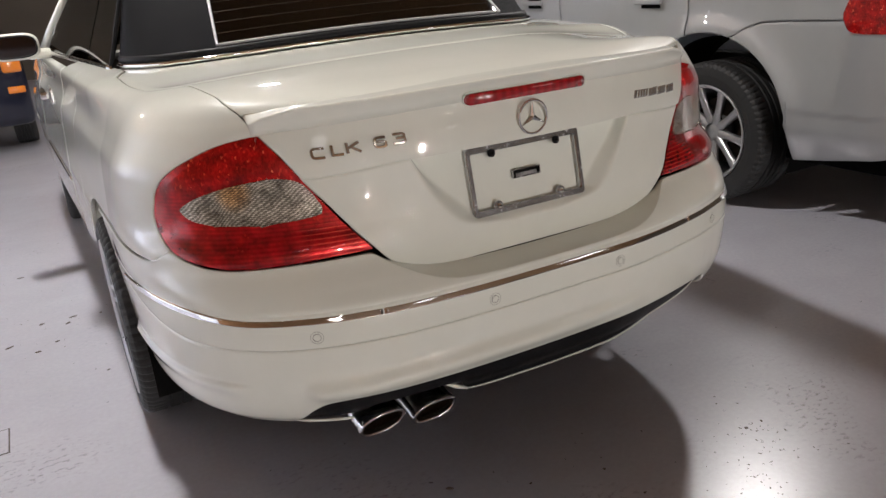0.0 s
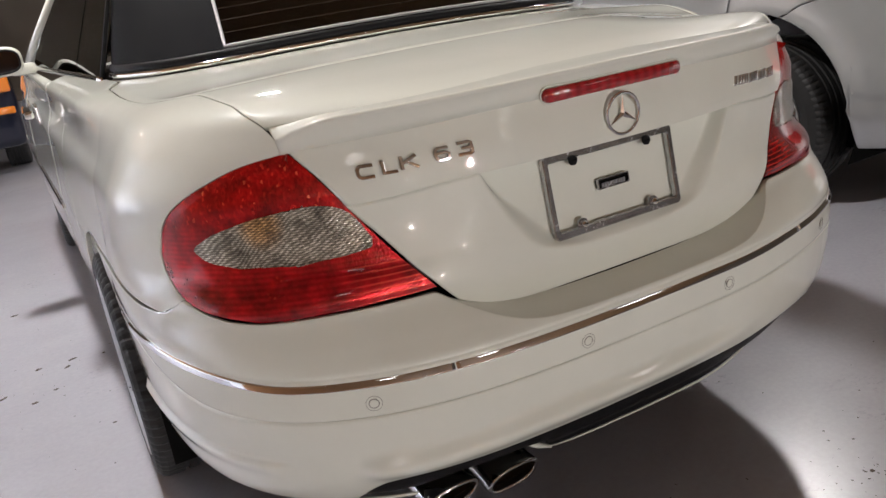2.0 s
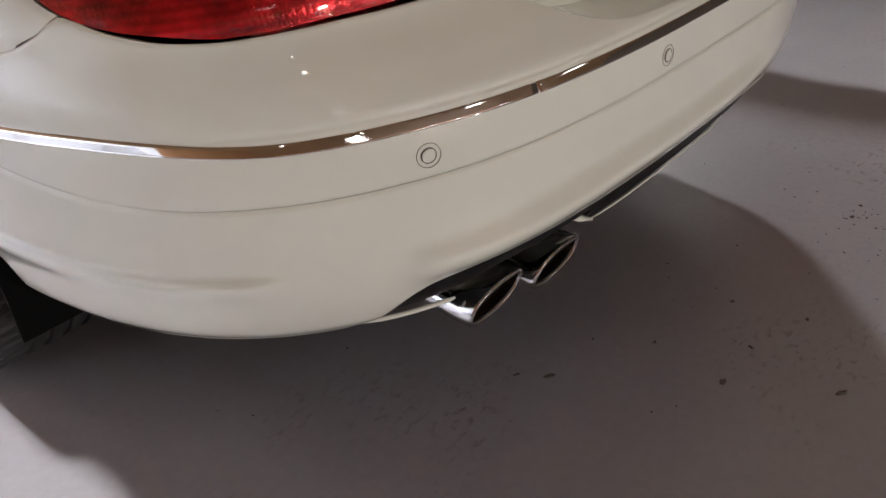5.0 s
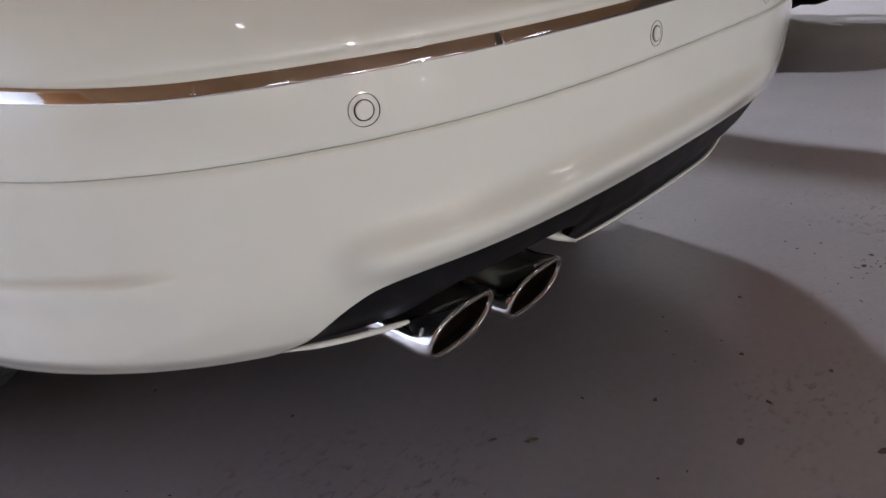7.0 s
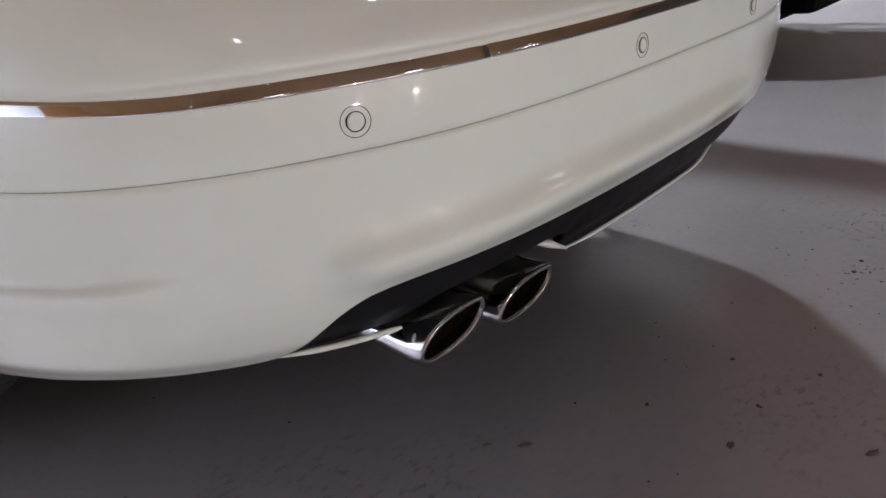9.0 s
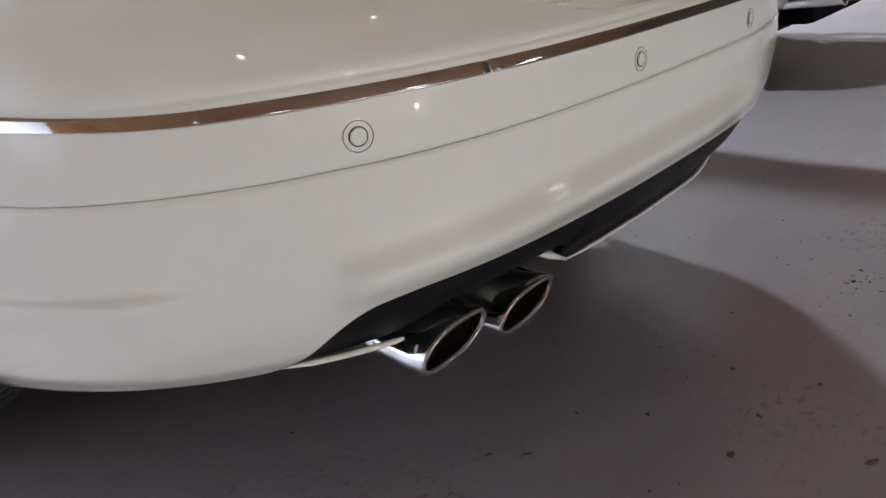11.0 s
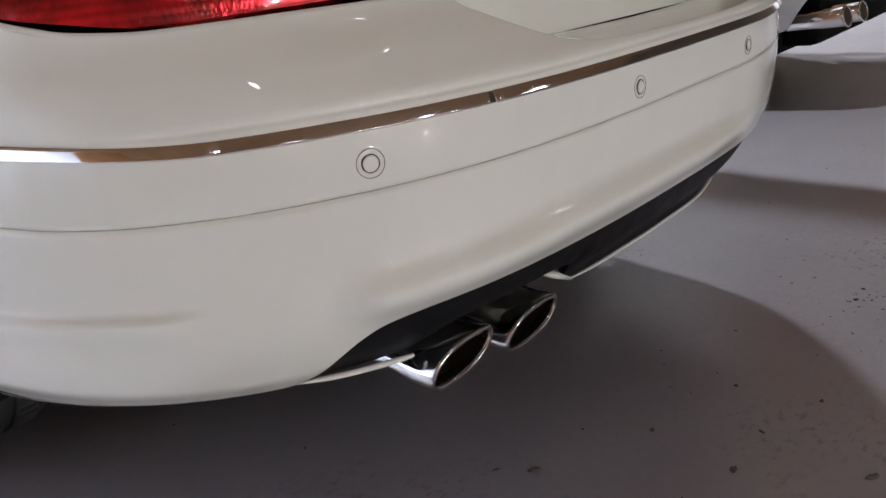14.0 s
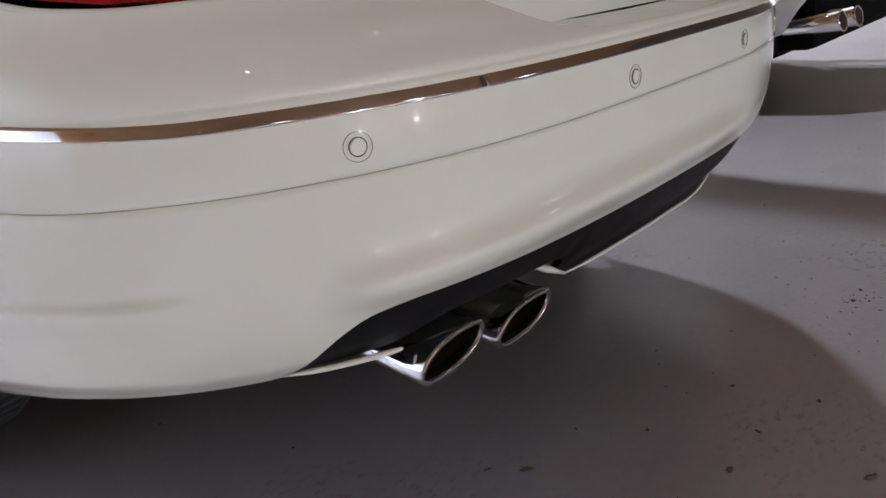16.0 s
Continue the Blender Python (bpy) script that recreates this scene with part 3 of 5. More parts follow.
# parking sensors
for u in (-.3855, -.1285, .1285, .3855):
    c = Vector(skin(np.array([u]), np.array([.553]))[0])
    g = np.stack([skin(np.array([u - .01, u, u + .01]), np.full(3, .548)), skin(np.array([u - .01, u, u + .01]), np.full(3, .558))], 1)
    nn = Vector(normals(g, (0, 1.6, .6))[1, 0])
    m = Matrix.Translation(c) @ nn.to_track_quat("Z", "Y").to_matrix().to_4x4()
    ring = [m @ Vector((.0138 * math.cos(q), .0138 * math.sin(q), .0003)) for q in np.linspace(0, 2 * math.pi, 40)[:-1]]
    sensor = part("parking_sensor", disc(.0078, .0030, m, 32, .0007), WHITE, upper, "round cream parking sensor")
    pipe("seal", [m @ Vector((.0086 * math.cos(q), .0086 * math.sin(q), .0005)) for q in np.linspace(0, 2 * math.pi, 36)[:-1]], .0005, SOOT, sensor, 6, True)
    pipe("outer_ring", ring, .0003, SOOT, sensor, 6, True)

# ---------- dark valance under the bumper ----------
xs = np.linspace(-.625, .60, 160)
top = spline(np.abs(xs), [0, .48, .540, .564, .588, .607, .626], [.400, .402, .398, .394, .376, .340, .312])
low = np.where(xs < 0, spline(-xs, [0, .205, .222, .240, .30, .44, .50, .56, .626], [.287, .294, .299, .330, .340, .335, .306, .305, .308]),
               spline(xs, [0, .21, .35, .47, .56, .61], [.287, .286, .296, .320, .352, .380]))
low = np.minimum(low, top - .002)
t = np.linspace(0, 1, 12)
zz = low[:, None] + (top - low)[:, None] * t
yy = tail_y(xs[:, None], np.maximum(zz, .30)) + .010 + .012 * (1 - t) ** 2
P = np.stack([np.broadcast_to(xs[:, None], zz.shape), yy, zz], -1)
valance = sheet("valance", P, BLACK, car, 0.012, label="satin black plastic valance")
# thin body-coloured lips on its lower edge
def lip(x0, x1, k, zs, name="lip"):
    x = np.linspace(x0, x1, k)
    zc = np.interp(x, xs, low) + zs
    yv = tail_y(x, np.maximum(zc, .30)) + .018
    return pipe(name, np.stack([x, yv, zc], -1), np.interp(np.linspace(0, 1, k), [0, .1, .9, 1], [.0010, .0022, .0022, .0010]), WHITE, valance, 8, label="cream white edge strip")


lip(-.224, .60, 90, -.001)
x = np.linspace(-.622, -.500, 30)
pipe("lip", np.stack([x, tail_y(x, np.full(30, .315)) + .010, spline(x, [-.622, -.61, -.56, -.500], [.312, .311, .308, .306])], -1),
     np.interp(np.linspace(0, 1, 30), [0, .25, .9, 1], [.001, .0036, .0036, .002]), WHITE, valance, 8, label="cream white edge strip")

pipe("lip", [(-.285, .098, .330), (-.255, .088, .318), (-.222, .084, .301)], [.001, .006, .003], WHITE, valance, 8, flat=2.0)

# underside and inner shell
part("underbody", boxes([((0, 2.45, .275), (1.60, 1.95, .21)), ((0, .90, .31), (1.05, 1.16, .14)), ((0, 3.75, .31), (1.10, .66, .16))], bevel=.02), CAVITY, car, "black underbody")
part("fuel_tank", boxes([((.15, .50, .31), (.75, .42, .12))], bevel=.04), CAVITY, car)
xi = np.linspace(-.80, .80, 60)
zi = np.linspace(.40, .95, 24)
X, Zg = np.meshgrid(xi, zi, indexing="ij")
sheet("tail_shell", np.stack([X, tail_y(X, Zg) + .085, Zg], -1), CAVITY, car, .01)

LIGHT_Z = [.693, .696, .699, .703, .708, .712, .72, .73, .74, .76, .78, .81, .842, .865, .888, .907, .925, .938, .951, .957, .963]
LIGHT_OUT = [.470, .484, .494, .508, .527, .538, .559, .580, .600, .634, .656, .680, .689, .681, .661, .634, .60, .574, .538, .511, .481]

# ---------- edge of the rear flanks ----------
UG, WG = np.meshgrid(np.concatenate([np.linspace(.3, 1, 200), np.linspace(1, 3.4, 120)[1:]]), np.linspace(.9, 1.25, 120), indexing="ij")
SKIN_TOP = skin(UG, WG)


def on_skin(x, y):
    """The u and girth of the shoulder's skin at a place of the plan."""
    d = np.hypot(SKIN_TOP[..., 0] - x, SKIN_TOP[..., 1] - y)
    i = np.unravel_index(np.argmin(d), d.shape)
    return UG[i], WG[i]


DOOR_Y = 1.90
ke = 160
# shoulder edge: along the trunk lid's gap, the roof cover's seam, then the belt line
ey = np.concatenate([np.linspace(.212, .52, 60), np.linspace(.525, DOOR_Y, ke - 60)])
ex = spline(ey, [.212, .24, .30, .40, .52, .56, .62, .70, .85, 1.045, 1.085, 1.9], [.583, .606, .626, .645, .659, .70, .728, .746, .757, .757, .722, .790])
far = np.array([on_skin(a, b) for a, b in zip(ex[22:], ey[22:])])
edge_uw = np.empty((ke, 2))
edge_uw[22:] = far
edge_uw[:22, 0] = spline(ey[:22], [ey[0], .251, ey[22]], [.485, .522, far[0, 0]])
edge_uw[:22, 1] = spline(ey[:22], [ey[0], .251, ey[22]], [.963, 1.012, far[0, 1]])
for c in (0, 1):
    kern = np.ones(7) / 7
    edge_uw[3:-3, c] = np.convolve(edge_uw[:, c], kern, "valid")
start = np.array([spline(np.linspace(.728, .963, 60), LIGHT_Z, LIGHT_OUT) + .004, np.linspace(.728, .963, 60)]).T
edge_uw[0] = start[-1]


edge_p = skin(edge_uw[:, 0], edge_uw[:, 1])

# ---------- trunk lid ----------
LID_Z = [.6185, .621, .625, .632, .645, .665, .70, .77, .853, .912, .96, .975]
LID_X = [.11, .21, .262, .306, .347, .374, .405, .459, .514, .552, .583, .591]


def lid_y(x, z):
    """How far forward the lid's face lies: below, it tucks in over the bumper's ledge."""
    return tail_y(x, np.maximum(z, .70)) + .014 * np.clip((.70 - z) / .08, 0, 1.1) ** 1.5


def face_y(x, z):
    """The lid's upper face, which stands a little proud of the panel below the crease."""
    return tail_y(x, z) - .005 * (z > .8722) * (1 - smooth((z - .90) / .06))


def lid_top(x):
    return .984 - .020 * (np.abs(x) / .58) ** 2


def recess(x, z):
    """How far the number plate's hollow goes in."""
    half = spline(z, [.695, .712, .735, .771, .826, .876], [.12, .195, .226, .252, .281, .304])
    side = smooth((half - np.abs(x)) / (.016 + .05 * smooth((.87 - z) / .15)))
    up = smooth((z - .688) / .035) * (z < .8722)
    face = .128 - (.872 - z) * .17 + .012
    return side * up * np.maximum(face - lid_y(x, z), 0)


zr = np.concatenate([[.6185, .6189, .6195, .621, .6235, .627, .632, .638], np.linspace(.645, .866, 74),
                     [.8685, .8700, .8712, .8719, .8724, .8731, .8745, .877], np.linspace(.882, .975, 26)])
sc = np.linspace(-1, 1, 280)
Zn = np.broadcast_to(zr, (280, len(zr)))
Zg = Zn.copy()
X = sc[:, None] * spline(zr, LID_Z, LID_X)[None, :]
Zg += (lid_top(X) - .975) * (smooth((Zg - .89) / .085))
Zg += (.004 - .013 * smooth((np.abs(X) - .30) / .22)) * smooth((Zn - .79) / .07) * smooth((.95 - Zn) / .07)
Y = lid_y(X, Zg) + recess(X, Zn)
line = np.exp(-((Zn - .8705) / .0016) ** 2) * smooth((np.abs(X) - .29) / .03)
Y = Y + .0065 * line - .005 * (Zn > .8722) * (1 - smooth((Zn - .90) / .06))
trunk_lid = sheet("trunk_lid", np.stack([X, Y, Zg], -1), WHITE, car, .014, roll=.0025, label="cream white trunk lid")


xs_ = np.linspace(-.375, .375, 90)
zl = np.interp(np.abs(xs_), LID_X, LID_Z)
pipe("lid_seal", np.stack([xs_, lid_y(xs_, zl) + .011, zl + .001], -1), .003, BLACK, trunk_lid, 8, label="black rubber seal")


def crest(y):
    return spline(y, [.05, .25, .5, .86, 1.3], [1.004, 1.037, 1.060, 1.075, 1.083])


def deck_z(x, y):
    """The deck ahead of the lid, falling to the flanks' edges."""
    xe, ze = np.interp(y, edge_p[:, 1], edge_p[:, 0]), np.interp(y, edge_p[:, 1], edge_p[:, 2])
    return crest(y) - (crest(y) - ze) * np.minimum(np.abs(x) / xe, 1.0) ** 2.1


def lid_z(x, y, half, ye):
    """The lid's top along a row that meets the flank's edge at half and ye."""
    return crest(y) - (crest(ye) - np.interp(ye, edge_p[:, 1], edge_p[:, 2])) * (np.abs(x) / half) ** 2.1


def ridge_y(x):
    return tail_y(x, np.full(np.shape(x), .955)) + .010


# deck of the lid
t = np.linspace(0, 1, 50)
ys = .222 + t * (.520 - .222)
half = np.interp(ys, edge_p[:, 1], edge_p[:, 0])
for _ in range(12):
    side_y = ridge_y(half) + .02 + t * (.528 - ridge_y(half) - .02)
    half = np.interp(side_y, edge_p[:, 1], edge_p[:, 0]) - .0042
half_end, y_end = float(half[0]), float(side_y[0])
half = half[None, :]
X = sc[:, None] * half
Y = ridge_y(X) + .02 + t[None] * (.528 - ridge_y(X) - .02)
lid_deck = sheet("lid_deck", settle(np.stack([X, Y, lid_z(X, Y, half, side_y[None])], -1)), WHITE, trunk_lid, .012, (0, .6, .3), roll=.0012, label="cream white top of the trunk lid")

# lip spoiler
k = 120
xv = np.linspace(-.600, .592, k)
endf = 1 - smooth((np.maximum(-xv, xv + .008) - .580) / .018)
prof = []
for q in range(k):
    x = xv[q]
    y0, zt = float(ridge_y(x)), float(lid_top(x))
    yr = y0 - .016
    fall = .013 * float(smooth((abs(x) - .51) / .09))
    zr_ = float(lid_z(x, y0, half_end, y_end)) + .006 * endf[q] - fall
    yb = float(tail_y(x, zt)) - .002
    prof.append([(x, yb + .014, zt - .006), (x, yb + .0005, zt - .0055), (x, yb + .003, zt + .010), (x, yr + .004, zr_ - .008), (x, yr, zr_ - .003),
                 (x, yr + .003, zr_), (x, yr + .010, zr_ + .001), (x, y0 + .03, float(lid_z(x, y0 + .03, half_end, y_end)) + .003 - fall * .35), (x, y0 + .06, float(lid_z(x, y0 + .06, half_end, y_end)) + .0006)])
for end in (0, -1):
    mid = tuple(np.mean(prof[end], 0) + np.array([.0015 if end else -.0015, 0, 0]))
    prof.insert(len(prof) if end else 0, [mid] * 9)
spoiler = sheet("lip_spoiler", settle(np.array(prof)), WHITE, trunk_lid, .008, (0, .6, .3), label="cream white lip spoiler")

# high brake light, with round ends
def pill(cx, cz, half, r, k=14):
    a = np.linspace(-math.pi / 2, math.pi / 2, k)
    right = [(cx + half - r + r * math.cos(q), cz + r * math.sin(q)) for q in a]
    left = [(cx - half + r - r * math.cos(q), cz - r * math.sin(q)) for q in a]
    return right + left


def plaque(outline, proud, depth, mat, parent, name, label="", dome=0.0, y_of=face_y):
    """A raised plate on the tail, with its outline in x and z."""
    o = np.array(outline, float)
    c = o.mean(0)
    v, f = [], []
    kk = len(o)
    for s, pr in ((1.0, -depth), (1.0, proud * .7), (.94, proud), (.5, proud + dome), (0.02, proud + dome)):
        for q in o:
            if s == .94:
                p = c + (q - c) * (1 - .0022 / max(np.linalg.norm(q - c), .004))
            else:
                p = c + (q - c) * s
            v.append((p[0], float(y_of(np.array(p[0]), np.array(p[1]))) - pr, p[1]))
    for lv in range(4):
        for i in range(kk):
            j = (i + 1) % kk
            f.append((lv * kk + i, lv * kk + j, (lv + 1) * kk + j, (lv + 1) * kk + i))
    f.append(tuple(4 * kk + i for i in range(kk)))
    return under(add_mesh(name, v, f, mat), parent, label)


def flat_y(x, z):
    return tail_y(x, np.full(np.shape(z), .975)) + .002


brake = plaque(pill(0, .980, .162, .0122), .010, .01, RED_BRAKE, trunk_lid, "brake_light", "dark red high brake light", .002, flat_y)
pipe("brake_surround", [(x, float(flat_y(np.array(x), np.array(z))) - .004, z) for x, z in pill(0, .980, .1645, .0147)], .002, WHITE, trunk_lid, 6, True)

# round badge: a ring with three tapered bars
by = float(tail_y(np.array(0.0), np.array(.922))) - .009
ring = [(.0375 * math.cos(q), by, .922 + .0375 * math.sin(q)) for q in np.linspace(0, 2 * math.pi, 48)[:-1]]
badge = pipe("round_badge", ring, .0032, CHROME, trunk_lid, 8, True, label="round chrome badge")
for q in (90, 210, 330):
    a = radians(q)
    d, s = Vector((math.cos(a), 0, math.sin(a))), Vector((-math.sin(a), 0, math.cos(a)))
    c = Vector((0, by, .922))
    v = [c + s * .0062, c - s * .0062, c + d * .036, c + Vector((0, -.004, 0))]
    v.append(c + Vector((0, .003, 0)))
    under(add_mesh("bar", v, [(0, 3, 2), (3, 1, 2), (0, 2, 4), (4, 2, 1), (0, 4, 3), (3, 4, 1)], CHROME, False), badge)

# slanted chrome bars of the maker's badge
for x, wd in ((.330, .010), (.3425, .007), (.353, .007), (.3635, .007), (.374, .007), (.400, .034), (.440, .037), (.481, .034)):
    h = .0090
    sl = .008
    zc = .9225 - .055 * (x - .305)
    o = [(x - wd / 2 - sl / 2, zc - h), (x + wd / 2 - sl / 2, zc - h), (x + wd / 2 + sl / 2, zc + h), (x - wd / 2 + sl / 2, zc + h)]
    plaque(o, .003, .002, BADGE, trunk_lid, "badge_bar", "slanted chrome badge bar")

# chrome model letters, from bars with rounded turns; each stroke runs through places in a unit square
STROKES = {
    "C": [[(1, 0), (.22, 0), (.08, .10), (0, .3), (0, .7), (.08, .90), (.22, 1), (1, 1)]],
    "L": [[(0, 1), (0, 0), (1, 0)]],
    "K": [[(0, 0), (0, 1)], [(.08, .48), (.92, 1)], [(.30, .58), (1, 0)]],
    "6": [[(.95, 1), (.22, 1), (.08, .90), (0, .7), (0, .3), (.08, .10), (.22, 0), (.80, 0), (1, .12), (1, .46), (.80, .58), (.08, .58)]],
    "3": [[(.02, 1), (.82, 1), (.98, .90), (.98, .64), (.82, .53), (.30, .53)], [(.82, .53), (1, .42), (1, .12), (.82, 0), (0, 0)]],
}


def letter(ch, x, z, size, width, stroke=.0058):
    """A raised letter that follows the lid's face."""
    bm = bmesh.new()
    for line in STROKES[ch]:
        pts = [Vector((stroke / 2 + p * (width - stroke), 0, stroke / 2 + q * (size - stroke))) for p, q in line]
        for p, q in zip(pts, pts[1:]):
            d = q - p
            grow = stroke * .30
            m = Matrix.Translation((p + q) / 2) @ Matrix.Rotation(-math.atan2(d.z, d.x), 4, "Y") @ Matrix.Diagonal((d.length + 2 * grow, .005, stroke, 1))
            bmesh.ops.create_cube(bm, size=1.0, matrix=m)
    bmesh.ops.bevel(bm, geom=list(bm.edges), offset=.0012, segments=2, affect="EDGES", profile=.6)
    for v in bm.verts:
        X, Zv = x + v.co.x, z + v.co.z
        v.co = (X, float(face_y(np.array(X), np.array(Zv))) - .0040 + v.co.y, Zv)
    return part("letter", bm, DARK_CHROME, trunk_lid, "chrome model letter")


for ch, x, wd in (("C", -.503, .029), ("L", -.463, .026), ("K", -.433, .031), ("6", -.376, .028), ("3", -.336, .029)):
    letter(ch, x, .9125 + .055 * (x + .32), .0245, wd)

# number plate frame with its screws; the plate itself is missing
FR = Matrix.Translation((0, .115, .7885)) @ Matrix.Rotation(radians(-10.0), 4, "X")
def round_rect(x0, x1, z0, z1, r, k=7):
    """A rectangle's outline with round corners."""
    out = []
    for cx, cz, a0 in ((x1 - r, z1 - r, 0), (x0 + r, z1 - r, 90), (x0 + r, z0 + r, 180), (x1 - r, z0 + r, 270)):
        out += [(cx + r * math.cos(radians(a0 + 90 * i / k)), cz + r * math.sin(radians(a0 + 90 * i / k))) for i in range(k + 1)]
    return out


def frame_ring(outer, inner, depth, chamfer):
    """A flat ring between two outlines, with chamfered edges."""
    k = len(outer)
    v, f = [], []
    for base, other, y in ((outer, inner, depth / 2), (outer, inner, -depth / 2 + chamfer), (outer, inner, -depth / 2), (inner, outer, -depth / 2), (inner, outer, -depth / 2 + chamfer), (inner, outer, depth / 2)):
        for (x, z), (ox, oz) in zip(base, other):
            t = chamfer / max(math.hypot(ox - x, oz - z), 1e-6) if y == -depth / 2 else 0.0
            v.append(FR @ Vector((x + (ox - x) * t, y, z + (oz - z) * t)))
    for lv in range(6):
        for i in range(k):
            j = (i + 1) % k
            nx = (lv + 1) % 6
            f.append((lv * k + i, lv * k + j, nx * k + j, nx * k + i))
    bm = bmesh.new()
    bv = [bm.verts.new(q) for q in v]
    for q in f:
        bm.faces.new([bv[i] for i in q])
    return bm


plate_frame = part("plate_frame", frame_ring(round_rect(-.157, .157, -.081, .081, .010), round_rect(-.146, .146, -.066, .064, .005), .012, .0022), CHROME_WORN, trunk_lid, "brushed chrome number plate frame")
for x in (-.090, .086):
    ear = disc(.012, .008, FR @ Matrix.Translation((x, -.001, -.063)) @ Matrix.Rotation(radians(90), 4, "X"), 24, .0015)
    part("ear", ear, CHROME_WORN, plate_frame)
for i in range(9):
    part("mark", boxes([((-.022 + i * .0055, -.0055, .070), (.0038, .0015, .007))], FR), CHROME, plate_frame)
for i in range(22):
    part("mark", boxes([((-.060 + i * .0056, -.0055, -.0725), (.0036, .0013, .0045))], FR), CHROME, plate_frame)
for x, z, mat, r in ((-.092, .060, BLACK, .0095), (.088, .060, BLACK, .0095), (-.090, -.062, CHROME, .0062), (.086, -.062, CHROME, .0062)):
    sm = FR @ Matrix.Translation((x, -.008, z)) @ Matrix.Rotation(radians(90), 4, "X")
    sw = part("screw", disc(r, .008, sm, 20, .002), mat, trunk_lid, "black cap screw" if mat is BLACK else "steel screw", True)
    part("slot", boxes([((x, -.0125, z), (r * 1.2, .0012, r * .3))], FR), CAVITY, sw)
bracket = part("latch_slot", boxes([((.0, .008, .000), (.072, .010, .016))], FR, .001), CAVITY, trunk_lid, "small slot behind the plate frame")
part("slot_rim", boxes([((0, .002, .0090), (.076, .006, .002)), ((0, .002, -.0090), (.076, .006, .002)), ((-.037, .002, 0), (.002, .006, .016)), ((.037, .002, 0), (.002, .006, .016))], FR), CHROME_WORN, bracket)
for i in range(9):
    part("rib", boxes([((-.026 + i * .0065, .0025, -.0035), (.0045, .004, .008))], FR), ALLOY, bracket)

# ---------- tail lights ----------
IN_Z = [.693, .696, .699, .705, .963]
IN_U = [.445, .380, .303, .295, .479]
LENS_Z = [.7735, .775, .779, .783, .788, .80, .815, .835, .85, .86, .868, .8705]
LENS_OUT = [.455, .463, .514, .543, .565, .592, .61, .59, .554, .52, .471, .45]
LENS_IN = [.448, .438, .395, .373, .358, .359, .367, .379, .39, .402, .422, .44]


def lid_side_u(z):
    """The u of the trunk lid's side edge, with the gap, at the height z."""
    us = np.linspace(.2, .7, 300)
    return np.array([np.interp(np.interp(q, LID_Z, LID_X) + .0065, skin(us, q)[:, 0], us) for q in z])


def side_panel(rows, inner, outer, side, k, push):
    tt = np.linspace(0, 1, k)
    U = inner[None] + (outer - inner)[None] * tt[:, None]
    P = skin(side * U, np.broadcast_to(rows, U.shape))
    nrm = normals(P, (0, 1.6, .6))
    edge = np.minimum(np.minimum(tt, 1 - tt)[:, None] * (outer - inner)[None] * .87, np.minimum(rows - rows[0], rows[-1] - rows)[None])
    return P + nrm * (push * smooth(edge / .03) - .001)[..., None]


for side in (-1, 1):
    rows = np.concatenate([[.693, .6935, .6945, .696, .6975, .6985], np.linspace(.70, .957, 62), [.959, .961, .963]])
    inner = np.where(rows < .699, spline(rows, IN_Z, IN_U), lid_side_u(rows))
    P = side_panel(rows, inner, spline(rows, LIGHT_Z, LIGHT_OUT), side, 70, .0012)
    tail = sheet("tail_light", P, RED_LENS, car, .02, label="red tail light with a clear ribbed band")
    rows = np.concatenate([[.7735, .7742, .7755], np.linspace(.777, .867, 34), [.869, .870, .8705]])
    P = side_panel(rows, spline(rows, LENS_Z, LENS_IN), spline(rows, LENS_Z, LENS_OUT), side, 60, .0015)
    P = P + normals(P, (0, 1.6, .6)) * .0035
    sheet("clear_lens", P, CLEAR_LENS, tail, .004, label="clear ribbed lens")

# ---------- rear flanks ----------
def seam_z(y):
    """Height of the flank's lower edge: the bumper's seam, the wheel arch, then the sill."""
    over = ARCH_Z + np.sqrt(np.maximum(ARCH_R ** 2 - (y - ARCH_Y) ** 2, 0))
    inside = np.abs(y - ARCH_Y) < ARCH_R
    return np.where(y < ARCH_Y, np.maximum(.693, np.where(inside, over, 0)), np.where(inside, np.maximum(over, .25), .25))


